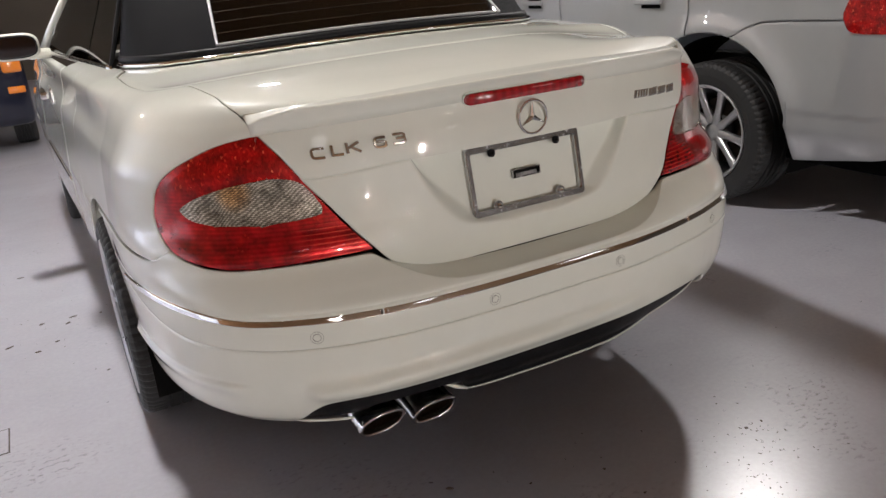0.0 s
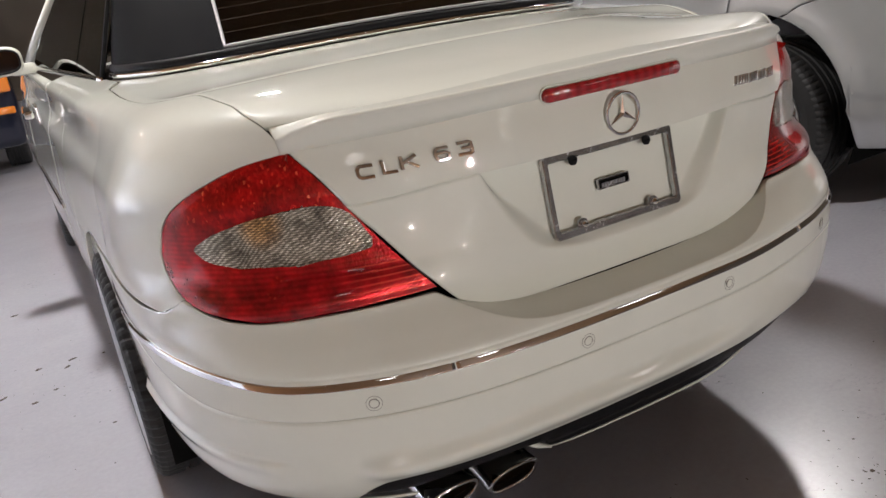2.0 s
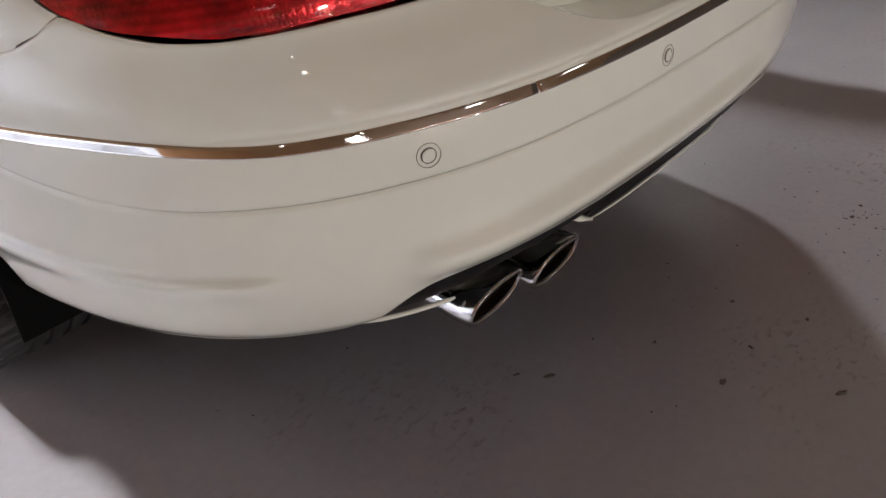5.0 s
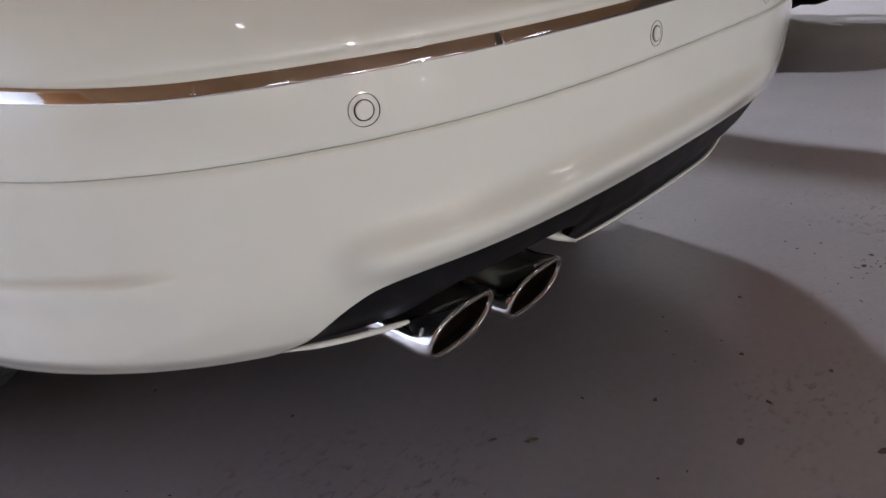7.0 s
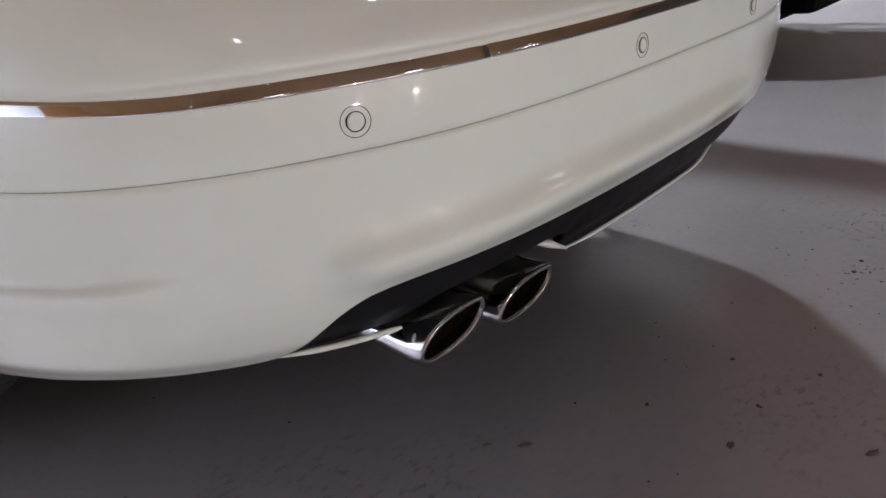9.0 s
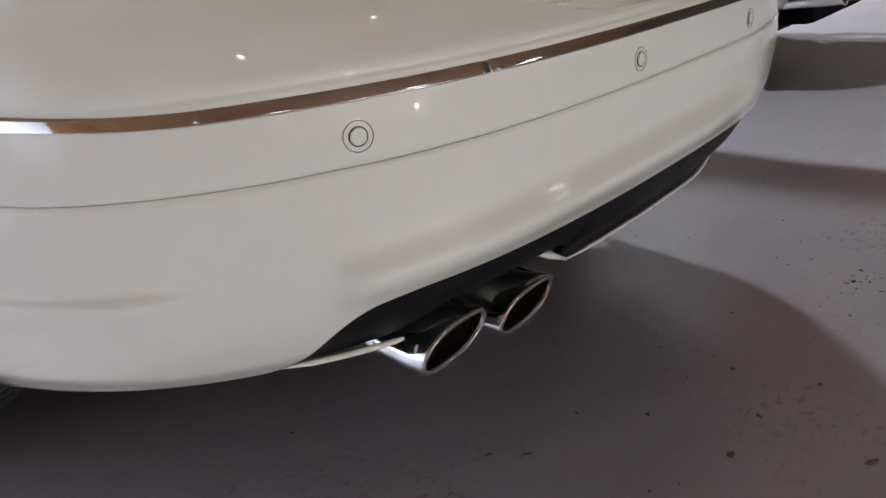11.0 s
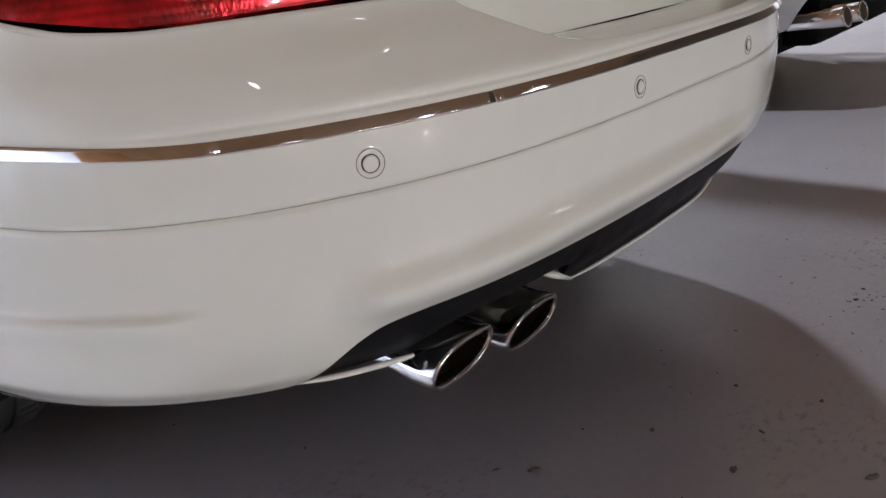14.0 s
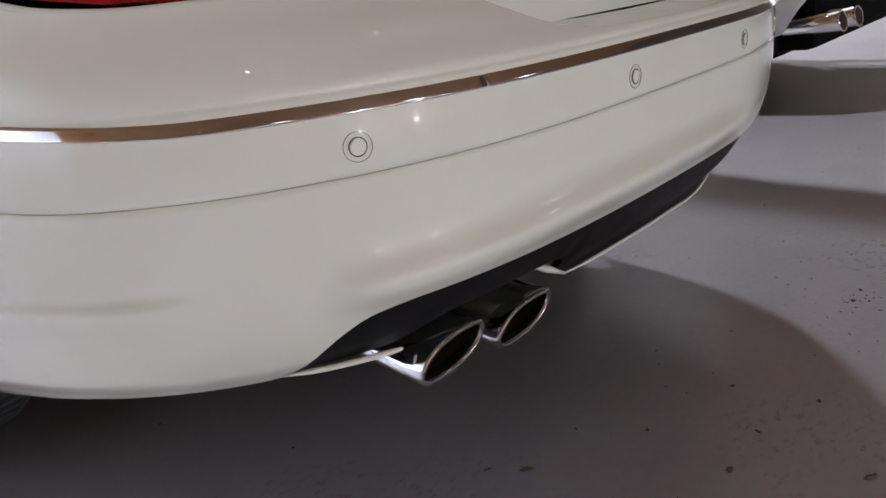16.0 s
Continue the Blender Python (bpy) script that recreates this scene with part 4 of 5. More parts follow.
def flank(side):
    nt = 60
    tt = np.linspace(0, 1, nt)
    kc = int(np.searchsorted(edge_p[:, 1], .66))
    y_join = edge_p[kc, 1]
    # the corner behind the join, between four edges
    ty = edge_p[:kc + 1, 1]
    y_low = float(skin(start[0, 0], start[0, 1])[1])
    low_y = y_low + (y_join - y_low) * (ty - ty[0]) / (y_join - ty[0])
    bz = np.maximum(seam_z(low_y), np.interp(low_y - y_low, [0, .018, .047, .09], [.727, .712, .700, .25]))
    bottom = np.stack([u_at(bz, low_y), bz], -1)
    bottom[0] = start[0]
    top = edge_uw[:kc + 1]
    end_w = bottom[-1, 1] + (top[-1, 1] - bottom[-1, 1]) * tt
    end = np.stack([u_at(end_w, np.full(nt, y_join)), end_w], -1)
    aa = np.linspace(0, 1, kc + 1)[:, None, None]
    tb = tt[None, :, None]
    C = (1 - tb) * bottom[:, None] + tb * top[:, None] + (1 - aa) * start[None] + aa * end[None]
    C -= (1 - aa) * (1 - tb) * bottom[0] + aa * (1 - tb) * bottom[-1] + (1 - aa) * tb * top[0] + aa * tb * top[-1]
    corner = skin(side * C[..., 0], C[..., 1])
    # ahead of it, upright columns
    yf = np.concatenate([np.linspace(y_join, 1.44, 90)[1:], np.linspace(1.444, 1.48, 14), np.linspace(1.49, DOOR_Y, 24)])
    lo, hi = seam_z(yf), np.interp(yf, edge_p[kc:, 1], edge_uw[kc:, 1])
    W_ = lo[:, None] + (hi - lo)[:, None] * tt
    ahead = skin(side * u_at(W_, np.broadcast_to(yf[:, None], W_.shape)), W_)
    P = np.concatenate([corner, ahead])
    return sheet("rear_fender", settle(P), WHITE, car, .012, roll=.0012, label="cream white rear fender")


for side in (-1, 1):
    flank(side)
    # front end of the flank: door and front fender in simple form
    for name, y0, y1 in (("door", DOOR_Y + .005, 3.05), ("front_fender", 3.055, 4.45)):
        yv = np.linspace(y0, y1, 60)
        tt = np.linspace(0, 1, 40)
        if name == "door":
            zb = np.full(60, .30)
        else:
            zb = np.where(np.abs(yv - 3.80) < .37, .318 + np.sqrt(np.maximum(.37 ** 2 - (yv - 3.80) ** 2, 0)), .27)
        top = np.where(yv < 3.0, 1.09, 1.09 - .035 * ((yv - 3.0) / 1.4) ** 2)
        W_ = zb[:, None] + (top - zb)[:, None] * tt
        P = skin(side * u_at(W_, np.broadcast_to(yv[:, None], W_.shape)), W_)
        nose = smooth((yv - 3.9) / .6)
        P[..., 0] *= (1 - .10 * nose)[:, None]
        P[..., 2] -= (.16 * smooth((yv - 3.1) / 1.4))[:, None] * smooth((P[..., 2] - .5) / .5)
        pan = sheet(name, P, WHITE, car, .01, roll=.002, label="cream white " + name.replace("_", " "))
        if name == "door":
            hx = side * .912
            part("door_handle", boxes([((hx + side * .020, 2.02, .932), (.030, .20, .026))], bevel=.009), CHROME, pan, "chrome door handle")
            part("handle_cup", boxes([((hx - side * .006, 2.02, .925), (.014, .14, .06))], bevel=.005), CHROME_WORN, pan)
            pth = skin(side * u_at(np.full(30, .60), np.linspace(1.95, 3.02, 30)), np.full(30, .60))
            pipe("side_moulding", pth + np.array([side * .002, 0, 0]), .009, CHROME, pan, 10, flat=.6, label="chrome side moulding")

# hood, front and sill
yv, xvv = np.meshgrid(np.linspace(3.0, 4.45, 24), np.linspace(-.70, .70, 24), indexing="ij")
sheet("hood", np.stack([xvv, yv, 1.03 - .20 * ((yv - 3.0) / 1.45) ** 1.5 - .04 * (xvv / .7) ** 2], -1), WHITE, car, .01, (0, 3.5, .2), label="cream white hood")
part("nose", boxes([((0, 4.40, .50), (1.50, .16, .50))], bevel=.05), WHITE, car, "cream white front bumper")
part("sill", boxes([((0, 2.45, .26), (1.70, 1.9, .16))], bevel=.03), WHITE, car)

# ---------- roof cover, cloth roof, windows ----------
def roof_base(f, grow=0.0):
    """Foot of the cloth roof: f in -1..1 from one side round the back to the other."""
    a = f * math.pi / 2
    n = 2.6
    sn, cs = np.abs(np.sin(a)), np.abs(np.cos(a))
    r = (sn ** n + cs ** n) ** (-1 / n)
    x = np.sign(f) * (.712 + grow) * r * sn
    y = .86 - grow + .40 * (1 - r * cs)
    return np.stack([x, y, deck_z(x, y) + .008], -1)


t = np.linspace(0, 1, 30)
cs_ = np.linspace(-1, 1, 120)
ysd = .534 + t * (1.06 - .534)
half = spline(ysd, [.534, .56, .62, .70, .85, 1.06], [.654, .694, .722, .740, .751, .753])
X = cs_[:, None] * half[None, :]
a_ = np.clip(np.abs(X) / .712, 0, .9999)
front = .86 + .40 * (1 - (1 - a_ ** 2.6) ** (1 / 2.6)) + .018
Y = .534 + t[None] * (np.minimum(front, 1.30) - .534)
half = np.interp(Y, edge_p[:, 1], edge_p[:, 0]) - .0045
X = cs_[:, None] * half
cover = sheet("roof_cover", settle(np.stack([X, Y, deck_z(X, Y)], -1)), WHITE, car, .012, (0, .8, .3), roll=.0025, label="cream white cover of the roof well")

f = np.linspace(-1, 1, 140)
base = roof_base(f)
pipe("chrome_moulding", roof_base(f, .006) + np.array([0, 0, .001]), .0065, CHROME, car, 10, label="chrome moulding at the foot of the roof")
pipe("seal", roof_base(f, -.008) + np.array([0, 0, .014]), .012, BLACK, car, 10, label="black rubber seal")
crown = np.stack([np.sin(f * math.pi / 2) * .60, 1.52 - .22 * np.abs(np.sin(f * math.pi / 2)) ** 3, np.full(140, 1.365)], -1)
tt = np.linspace(0, 1, 30)
P = base[:, None] * (1 - tt)[None, :, None] + crown[:, None] * tt[None, :, None]
P[..., 2] += (.05 * np.sin(tt * math.pi))[None]
roof_cloth = sheet("roof", P + np.array([0, .012, .01]), CLOTH, car, .012, (0, 1.6, .6), label="black cloth convertible roof, closed")
yv, xv2 = np.meshgrid(np.linspace(1.30, 2.72, 24), np.linspace(-.60, .60, 30), indexing="ij")
sheet("roof_top", np.stack([xv2, yv, 1.405 - .045 * (xv2 / .60) ** 2 - .04 * ((yv - 2.0) / .7) ** 2], -1), CLOTH, car, .012, (0, 2.1, .8), label="black cloth top of the roof")

# rear window set into the cloth
fw = np.linspace(-.43, .43, 60)
tw = np.linspace(.035, .80, 24)
fb = roof_base(fw)
cw = np.stack([np.sin(fw * math.pi / 2) * .60, 1.52 - .22 * np.abs(np.sin(fw * math.pi / 2)) ** 3, np.full(60, 1.365)], -1)
P = fb[:, None] * (1 - tw)[None, :, None] + cw[:, None] * tw[None, :, None]
P[..., 2] += (.05 * np.sin(tw * math.pi))[None]
P += np.array([0, .012, .01])
P += normals(P, (0, 1.6, .6)) * .006
pane = sheet("rear_window", P, GLASS_DARK, car, .004, label="dark tinted rear window")
rim = np.concatenate([P[:, 0], P[-1, 1:], P[-2::-1, -1], P[0, -2:0:-1]])
pipe("window_piping", rim + np.array([0, -.002, .001]), .0042, material("grey_piping", (.45, .45, .45), .4), pane, 8, True, label="pale grey piping")
for i in range(10):
    k = 2 + i * 2
    pipe("heater_wire", P[:, k] + normals(P, (0, 1.6, .6))[:, k] * .0006, .0006, SOOT, pane, 5)

# side windows, windscreen, seats, mirrors
for side in (-1, 1):
    for name, y0, y1, k0, k1 in (("quarter_window", 1.275, 1.70, .0, .0), ("door_window", 1.715, 2.72, 0, .42)):
        yy = np.linspace(y0, y1, 16)
        ts = np.linspace(0, 1, 10)
        Yg = np.broadcast_to(yy[:, None], (16, 10)).copy()
        zt = np.full(16, 1.345)
        if name == "door_window":
            zt = 1.35 - .22 * smooth((yy - 2.2) / .6)
        Zg = 1.045 + (zt[:, None] - 1.045) * ts
        Xg = side * (.733 + .080 * (Yg - 1.15) - .42 * (Zg - 1.045))
        sheet(name, np.stack([Xg, Yg, Zg], -1), GLASS, car, .004, (0, 1.9, .9), label="tinted side window")
    pipe("belt_moulding", [(side * (.732 + .080 * (y - 1.15)), y, 1.048) for y in np.linspace(1.26, 2.80, 24)], .010, CHROME, car, 10, flat=.7, label="chrome belt moulding")
    pipe("window_post", [(side * .744, 1.27, 1.045), (side * .640, 1.285, 1.345)], .006, BLACK, car, 8)
    pipe("windscreen_post", [(side * .880, 3.02, 1.03), (side * .825, 2.80, 1.14), (side * .700, 2.55, 1.34)], .019, WHITE, car, 10, label="cream white windscreen post")
    # mirror
    mx, my, mz = side * .995, 2.58, 1.092
    bm = bmesh.new()
    bmesh.ops.create_uvsphere(bm, u_segments=28, v_segments=18, radius=1)
    for v in bm.verts:
        c = v.co
        s = [math.copysign(abs(q) ** .62, q) for q in c]
        v.co = (mx + s[0] * .104, my + (s[1] * .075 if s[1] > 0 else s[1] * .022), mz + s[2] * .058)
    mirror = part("door_mirror", bm, WHITE, car, "cream white door mirror", True)
    o = [(mx + .091 * math.copysign(abs(math.cos(q)) ** .62, math.cos(q)), my - .0235, mz + .045 * math.copysign(abs(math.sin(q)) ** .62, math.sin(q))) for q in np.linspace(0, 2 * math.pi, 41)[:-1]]
    bmg = bmesh.new()
    bmg.faces.new([bmg.verts.new(q) for q in o])
    ex_ = bmesh.ops.extrude_face_region(bmg, geom=list(bmg.faces))
    bmesh.ops.translate(bmg, verts=[g for g in ex_["geom"] if isinstance(g, bmesh.types.BMVert)], vec=(0, .01, 0))
    part("mirror_glass", bmg, material("mirror_glass", (.05, .05, .055), .04, 1.0), mirror, "mirror glass")
    pipe("mirror_rim", o, .004, BLACK, mirror, 8, True)
    part("mirror_arm", boxes([((side * .90, my + .03, mz - .040), (.10, .05, .045))], bevel=.015), WHITE, mirror)
yv, xv2 = np.meshgrid(np.linspace(0, 1, 12), np.linspace(-1, 1, 24), indexing="ij")
sheet("windscreen", np.stack([xv2 * (.70 - .12 * yv), 3.02 - .10 * xv2 ** 2 - .46 * yv, 1.04 + .31 * yv], -1), GLASS, car, .005, (0, 2.0, .8), label="clear windscreen")
TRIM = varied("dark_leather", (.014, .013, .012), (.03, .028, .026), 12, (.4, .6))
for sx in (-.36, .36):
    for sy, nm in ((2.25, "front_seat"), (1.35, "rear_seat")):
        seat = part(nm, boxes([((sx, sy + .22, .55), (.48, .5, .2))], bevel=.05), TRIM, car, "dark leather seat", True)
        part("backrest", boxes([((sx, sy - .05, .80), (.46, .14, .55))], Matrix.Identity(4), .05), TRIM, seat, "", True)
        part("headrest", boxes([((sx, sy - .08, 1.13), (.26, .10, .16))], bevel=.04), TRIM, seat, "", True)
part("cabin_floor", boxes([((0, 2.1, .40), (1.40, 2.2, .04))]), CAVITY, car)
part("parcel_shelf", boxes([((0, 1.16, .98), (1.30, .36, .03))], bevel=.01), TRIM, car)
part("dashboard", boxes([((0, 2.92, .88), (1.36, .34, .22))], bevel=.05), TRIM, car)

# ---------- twin tail pipes ----------
def tail_pipe(cx, cz, hw, hh, y_top, y_low, length):
    k = 44
    a = np.linspace(0, 2 * math.pi, k + 1)[:-1]
    n = 2.5
    ox = np.sign(np.cos(a)) * np.abs(np.cos(a)) ** (2 / n)
    oz = np.sign(np.sin(a)) * np.abs(np.sin(a)) ** (2 / n)
    mouth = y_top + (y_low - y_top) * (1 - (oz + 1) / 2)

    def loop(s, dy, back=0.0):
        return np.stack([cx + ox * (hw - s) + oz * .010, (mouth + dy) * (1 - back) + back * (mouth.mean() + length), cz + oz * (hh - s) + back * .035], -1)

    rings = [loop(.001, .0, 1.0), loop(0, .030), loop(-.0005, .004), loop(.001, .0004), loop(.0045, .0), loop(.0070, .0012), loop(.0080, .006), loop(.0085, .02), loop(.010, .12)]
    v = np.concatenate(rings)
    f = []
    for r in range(len(rings) - 1):
        for i in range(k):
            j = (i + 1) % k
            f.append((r * k + i, r * k + j, (r + 1) * k + j, (r + 1) * k + i))
    ob = under(add_mesh("tail_pipe", v, f, PIPE_CHROME), car, "oval chrome tail pipe")
    inner = np.concatenate([loop(.0087, .018), loop(.0108, .125)])
    fi = [(i, (i + 1) % k, k + (i + 1) % k, k + i) for i in range(k)]
    fi.append(tuple(k + i for i in range(k)))
    under(add_mesh("bore", inner, fi, SOOT), ob, "sooty bore of the pipe")
    return ob


tail_pipe(-.442, .281, .055, .030, .085, .100, .26)
tail_pipe(-.312, .272, .055, .030, .075, .090, .26)
part("silencer", boxes([((-.38, .52, .33), (.36, .30, .15))], bevel=.05), SOOT, car, "dark silencer")

# ---------- wheels ----------
def wheel(parent, cx, cy, r, width, side, rim_r, spokes, twin, rim_mat=None, spread=.10, fat=1.0, turn=0.0):
    """side: -1 where the outer face looks to -x."""
    rim_mat = rim_mat or ALLOY
    m = Matrix.Translation((cx, cy, r)) @ Matrix.Diagonal((side, 1, 1, 1))
    w = width / 2
    prof = [(rim_r - .004, -w * .82), (rim_r + .012, -w * .95), (rim_r + (r - rim_r) * .45, -w * 1.0), (r - .022, -w * .97), (r - .008, -w * .90), (r - .001, -w * .78)]
    grooves = []
    for gx in (-.42, -.14, .14, .42):
        e = w * .052
        prof += [(r, gx * w - e * 1.05), (r - .007, gx * w - e * .8), (r - .007, gx * w + e * .8), (r, gx * w + e * 1.05)]
    prof += [(q, -x) for q, x in reversed(prof[:6])]
    seg = 216
    k = len(prof)

    def dip(j, i):
        shoulder = 3 <= j <= 5 or k - 6 <= j <= k - 4
        return .0055 if shoulder and i % 3 == 0 else 0.0

    v, f = revolve(prof, m, seg, dip)
    hub_v, hub_f = revolve([(.001, w * .55), (rim_r * .26, w * .55), (rim_r * .30, w * .42), (rim_r * .30, -w * .2), (.001, -w * .2)], m, 32)
    wh = under(add_mesh("wheel", hub_v, hub_f, rim_mat), parent, "wheel with a silver alloy rim")
    under(add_mesh("tyre", v, f, RUBBER, False), wh, "black rubber tyre")
    v, f = revolve([(rim_r - .010, w * .93), (rim_r + .003, w * .995), (rim_r + .007, w * .96), (rim_r - .004, w * .86), (rim_r - .014, w * .74), (rim_r - .03, w * .2), (rim_r - .03, -w * .85), (rim_r, -w * .9)], m, 72)
    under(add_mesh("rim", v, f, rim_mat), wh)
    v, f = revolve([(rim_r * .70, w * .12), (rim_r * .70, w * .02), (.02, w * .02)], m, 48)
    under(add_mesh("brake_disc", v, f, SOOT), wh)
    for i in range(spokes):
        base = turn + 2 * math.pi * i / spokes
        for off in ((-spread, spread) if twin else (0,)):
            a = base + off
            ring = []
            for rr, wd, dep in ((rim_r * .18, .036, .62), (rim_r * .45, .026, .70), (rim_r * .75, .025, .82), (rim_r * .97, .034, .93)):
                wd *= (.75 if twin else 1.0) * fat
                d = Vector((0, math.cos(a), math.sin(a)))
                s = Vector((0, -math.sin(a), math.cos(a)))
                x = w * dep
                ring.append([d * rr + s * wd * .5 + Vector((x - .02, 0, 0)), d * rr + s * wd * .36 + Vector((x, 0, 0)), d * rr - s * wd * .36 + Vector((x, 0, 0)), d * rr - s * wd * .5 + Vector((x - .02, 0, 0))])
            vv = [m @ q for l in ring for q in l]
            ff = [(l * 4 + q, l * 4 + (q + 1) % 4, (l + 1) * 4 + (q + 1) % 4, (l + 1) * 4 + q) for l in range(3) for q in range(4)]
            under(add_mesh("spoke", vv, ff, rim_mat), wh)
    return wh


for side in (-1, 1):
    wheel(car, side * .768, 1.09, .318, .262, side, .243, 5, True)
    wheel(car, side * .825, 3.80, .315, .225, side, .232, 5, True)
    for cy in (1.09, 3.80):
        pth = [(side * .62, cy + .40 * math.cos(q), .318 + .40 * math.sin(q)) for q in np.linspace(-.3, math.pi + .3, 30)]
        vv = np.array([[(side * (.50 if k_ else .86), p[1], p[2]) for p in pth] for k_ in (0, 1)])
        sheet("wheel_well", vv.transpose(1, 0, 2), CAVITY, car, .004, (side * .7, cy, .318))

# ---------- silver sport utility car ----------
suv = thing("utility_car", (3.0, 2.4, 0), "silver five-door sport utility car parked beside", "car")
SX = 2.0
ST, SA, SR = 1.455, .367, .490


def suv_x(y, z):
    x = SX + .10 * smooth((.46 - z) / .25) + .012 * np.cos((z - .7) * 5) + .22 * np.maximum(z - 1.0, 0) ** 1.3
    x = x + .004 * smooth((.524 - z) / .004)
    x = x + .40 * np.clip((.78 - y) / .62, 0, 1) ** 2.2 + .05 * smooth((y - 3.6) / 1.2)
    flare = .030 * np.exp(-((np.hypot(y - ST, z - SA) - .50) / .07) ** 2)
    flare2 = .030 * np.exp(-((np.hypot(y - 4.32, z - SA) - .52) / .07) ** 2)
    return x - flare - flare2


def arch_z(y, c):
    return np.where(np.abs(y - c) < SR, SA + np.sqrt(np.maximum(SR ** 2 - (y - c) ** 2, 0)), 0)


def suv_panel(name, y0, y1, low, top, label, k=80, mat=None):
    y = np.linspace(y0, y1, k)
    t = np.linspace(0, 1, 50)
    lo = np.maximum(low(y), np.maximum(arch_z(y, ST), arch_z(y, 4.32)))
    hi = np.maximum(top(y), lo + .002)
    Zg = lo[:, None] + (hi - lo)[:, None] * t
    Yg = np.broadcast_to(y[:, None], Zg.shape)
    left = sheet(name, np.stack([suv_x(Yg, Zg), Yg, Zg], -1), mat or SILVER, suv, .008, (3.0, 2.4, .7), roll=.0025, label=label)
    sheet(name, np.stack([6.0 - suv_x(Yg, Zg), Yg, Zg], -1), mat or SILVER, suv, .008, (3.0, 2.4, .7), roll=.0025, label=label)
    return left


belt = lambda y: np.full(np.shape(y), 1.13)
seam = lambda y: spline(y, [.3, .75, 1.12, 1.22, 1.31, 1.4], [.925, .918, .908, .885, .842, .842])
bottom_rear = lambda y: spline(y, [.2, .40, .457, .50, .54, .70, .88, 1.0], [.56, .53, .475, .41, .352, .326, .298, .290])
suv_panel("rear_bumper", .20, 1.31, bottom_rear, lambda y: seam(y) - .003, "silver painted rear bumper", 110)
suv_panel("rear_fender", .60, 1.592, lambda y: np.where(y < 1.312, seam(y) + .003, .3), belt, "silver painted rear fender", 110)
rd = suv_panel("rear_door", 1.60, 2.655, lambda y: np.full(np.shape(y), .34), belt, "silver painted rear door")
fd = suv_panel("front_door", 2.662, 3.75, lambda y: np.full(np.shape(y), .34), belt, "silver painted front door")
suv_panel("front_fender", 3.757, 5.05, lambda y: np.full(np.shape(y), .32), lambda y: 1.13 - .12 * smooth((y - 3.9) / 1.1), "silver painted front fender")
for pan, y in ((rd, 1.86), (fd, 2.92)):
    hx = float(suv_x(np.array(y), np.array(1.0))) - .022
    part("door_handle", boxes([((hx, y, 1.005), (.02, .20, .028))], bevel=.008), SILVER, pan, "silver door handle")
    part("handle_cup", boxes([((hx + .024, y, 1.0), (.01, .14, .06))], bevel=.004), CAVITY, pan)
# tail light wrapping the corner
yl = np.linspace(.30, .742, 50)
t = np.linspace(0, 1, 30)
lo = spline(yl, [.3, .66, .70, .725, .742], [.862, .866, .872, .888, .93])
hi = spline(yl, [.3, .60, .68, .72, .742], [1.10, 1.08, 1.05, 1.0, .95])
Zg = lo[:, None] + (hi - lo)[:, None] * t
Yg = np.broadcast_to(yl[:, None], Zg.shape)
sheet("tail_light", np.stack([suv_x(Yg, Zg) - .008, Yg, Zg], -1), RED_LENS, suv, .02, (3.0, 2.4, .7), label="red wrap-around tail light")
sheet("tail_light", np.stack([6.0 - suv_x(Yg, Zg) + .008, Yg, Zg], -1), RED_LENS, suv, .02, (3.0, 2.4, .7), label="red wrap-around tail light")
# tail, roof, glass
xg = np.linspace(2.36, 3.64, 30)
zg = np.linspace(.55, 1.13, 20)
X, Zg = np.meshgrid(xg, zg, indexing="ij")
Y = .20 - .05 * (1 - ((X - 3.0) / .64) ** 2) + .06 * smooth((Zg - .8) / .4)
sheet("tailgate", np.stack([X, Y, Zg], -1), SILVER, suv, .01, (3.0, 2.4, .7), label="silver painted tailgate and bumper")
bm = boxes([((3.0, 2.35, 1.42), (1.62, 3.2, .58))])
for v in bm.verts:
    if v.co.z > 1.5:
        v.co.x = 3.0 + (v.co.x - 3.0) * .78
        v.co.y = 2.35 + (v.co.y - 2.35) * (.88 if v.co.y < 2.35 else .62)
bmesh.ops.bevel(bm, geom=list(bm.edges), offset=.07, segments=3, affect="EDGES")
part("cabin", bm, GLASS_DARK, suv, "dark tinted cabin windows", True)
part("roof", boxes([((3.0, 2.2, 1.715), (1.26, 2.5, .05))], bevel=.02), SILVER, suv, "silver roof")
part("hood", boxes([((3.0, 4.3, 1.03), (1.6, 1.5, .06))], bevel=.03), SILVER, suv)
part("underbody", boxes([((3.0, 2.7, .37), (1.62, 4.2, .26))], bevel=.03), CAVITY, suv, "black underbody")
for sx in (2.13, 3.87):
    for cy in (ST, 4.32):
        side = -1 if sx < 3 else 1
        wheel(suv, sx, cy, .357, .28, side, .240, 5, True, None, .29, 2.1, radians(129))
        vv = np.array([[(3.0 + side * (.93 - .32 * k_), cy + .465 * math.cos(q), SA + .465 * math.sin(q)) for q in np.linspace(-.35, math.pi + .35, 30)] for k_ in (0, 1)])
        sheet("wheel_well", vv.transpose(1, 0, 2), CAVITY, suv, .004, (sx, cy, SA))
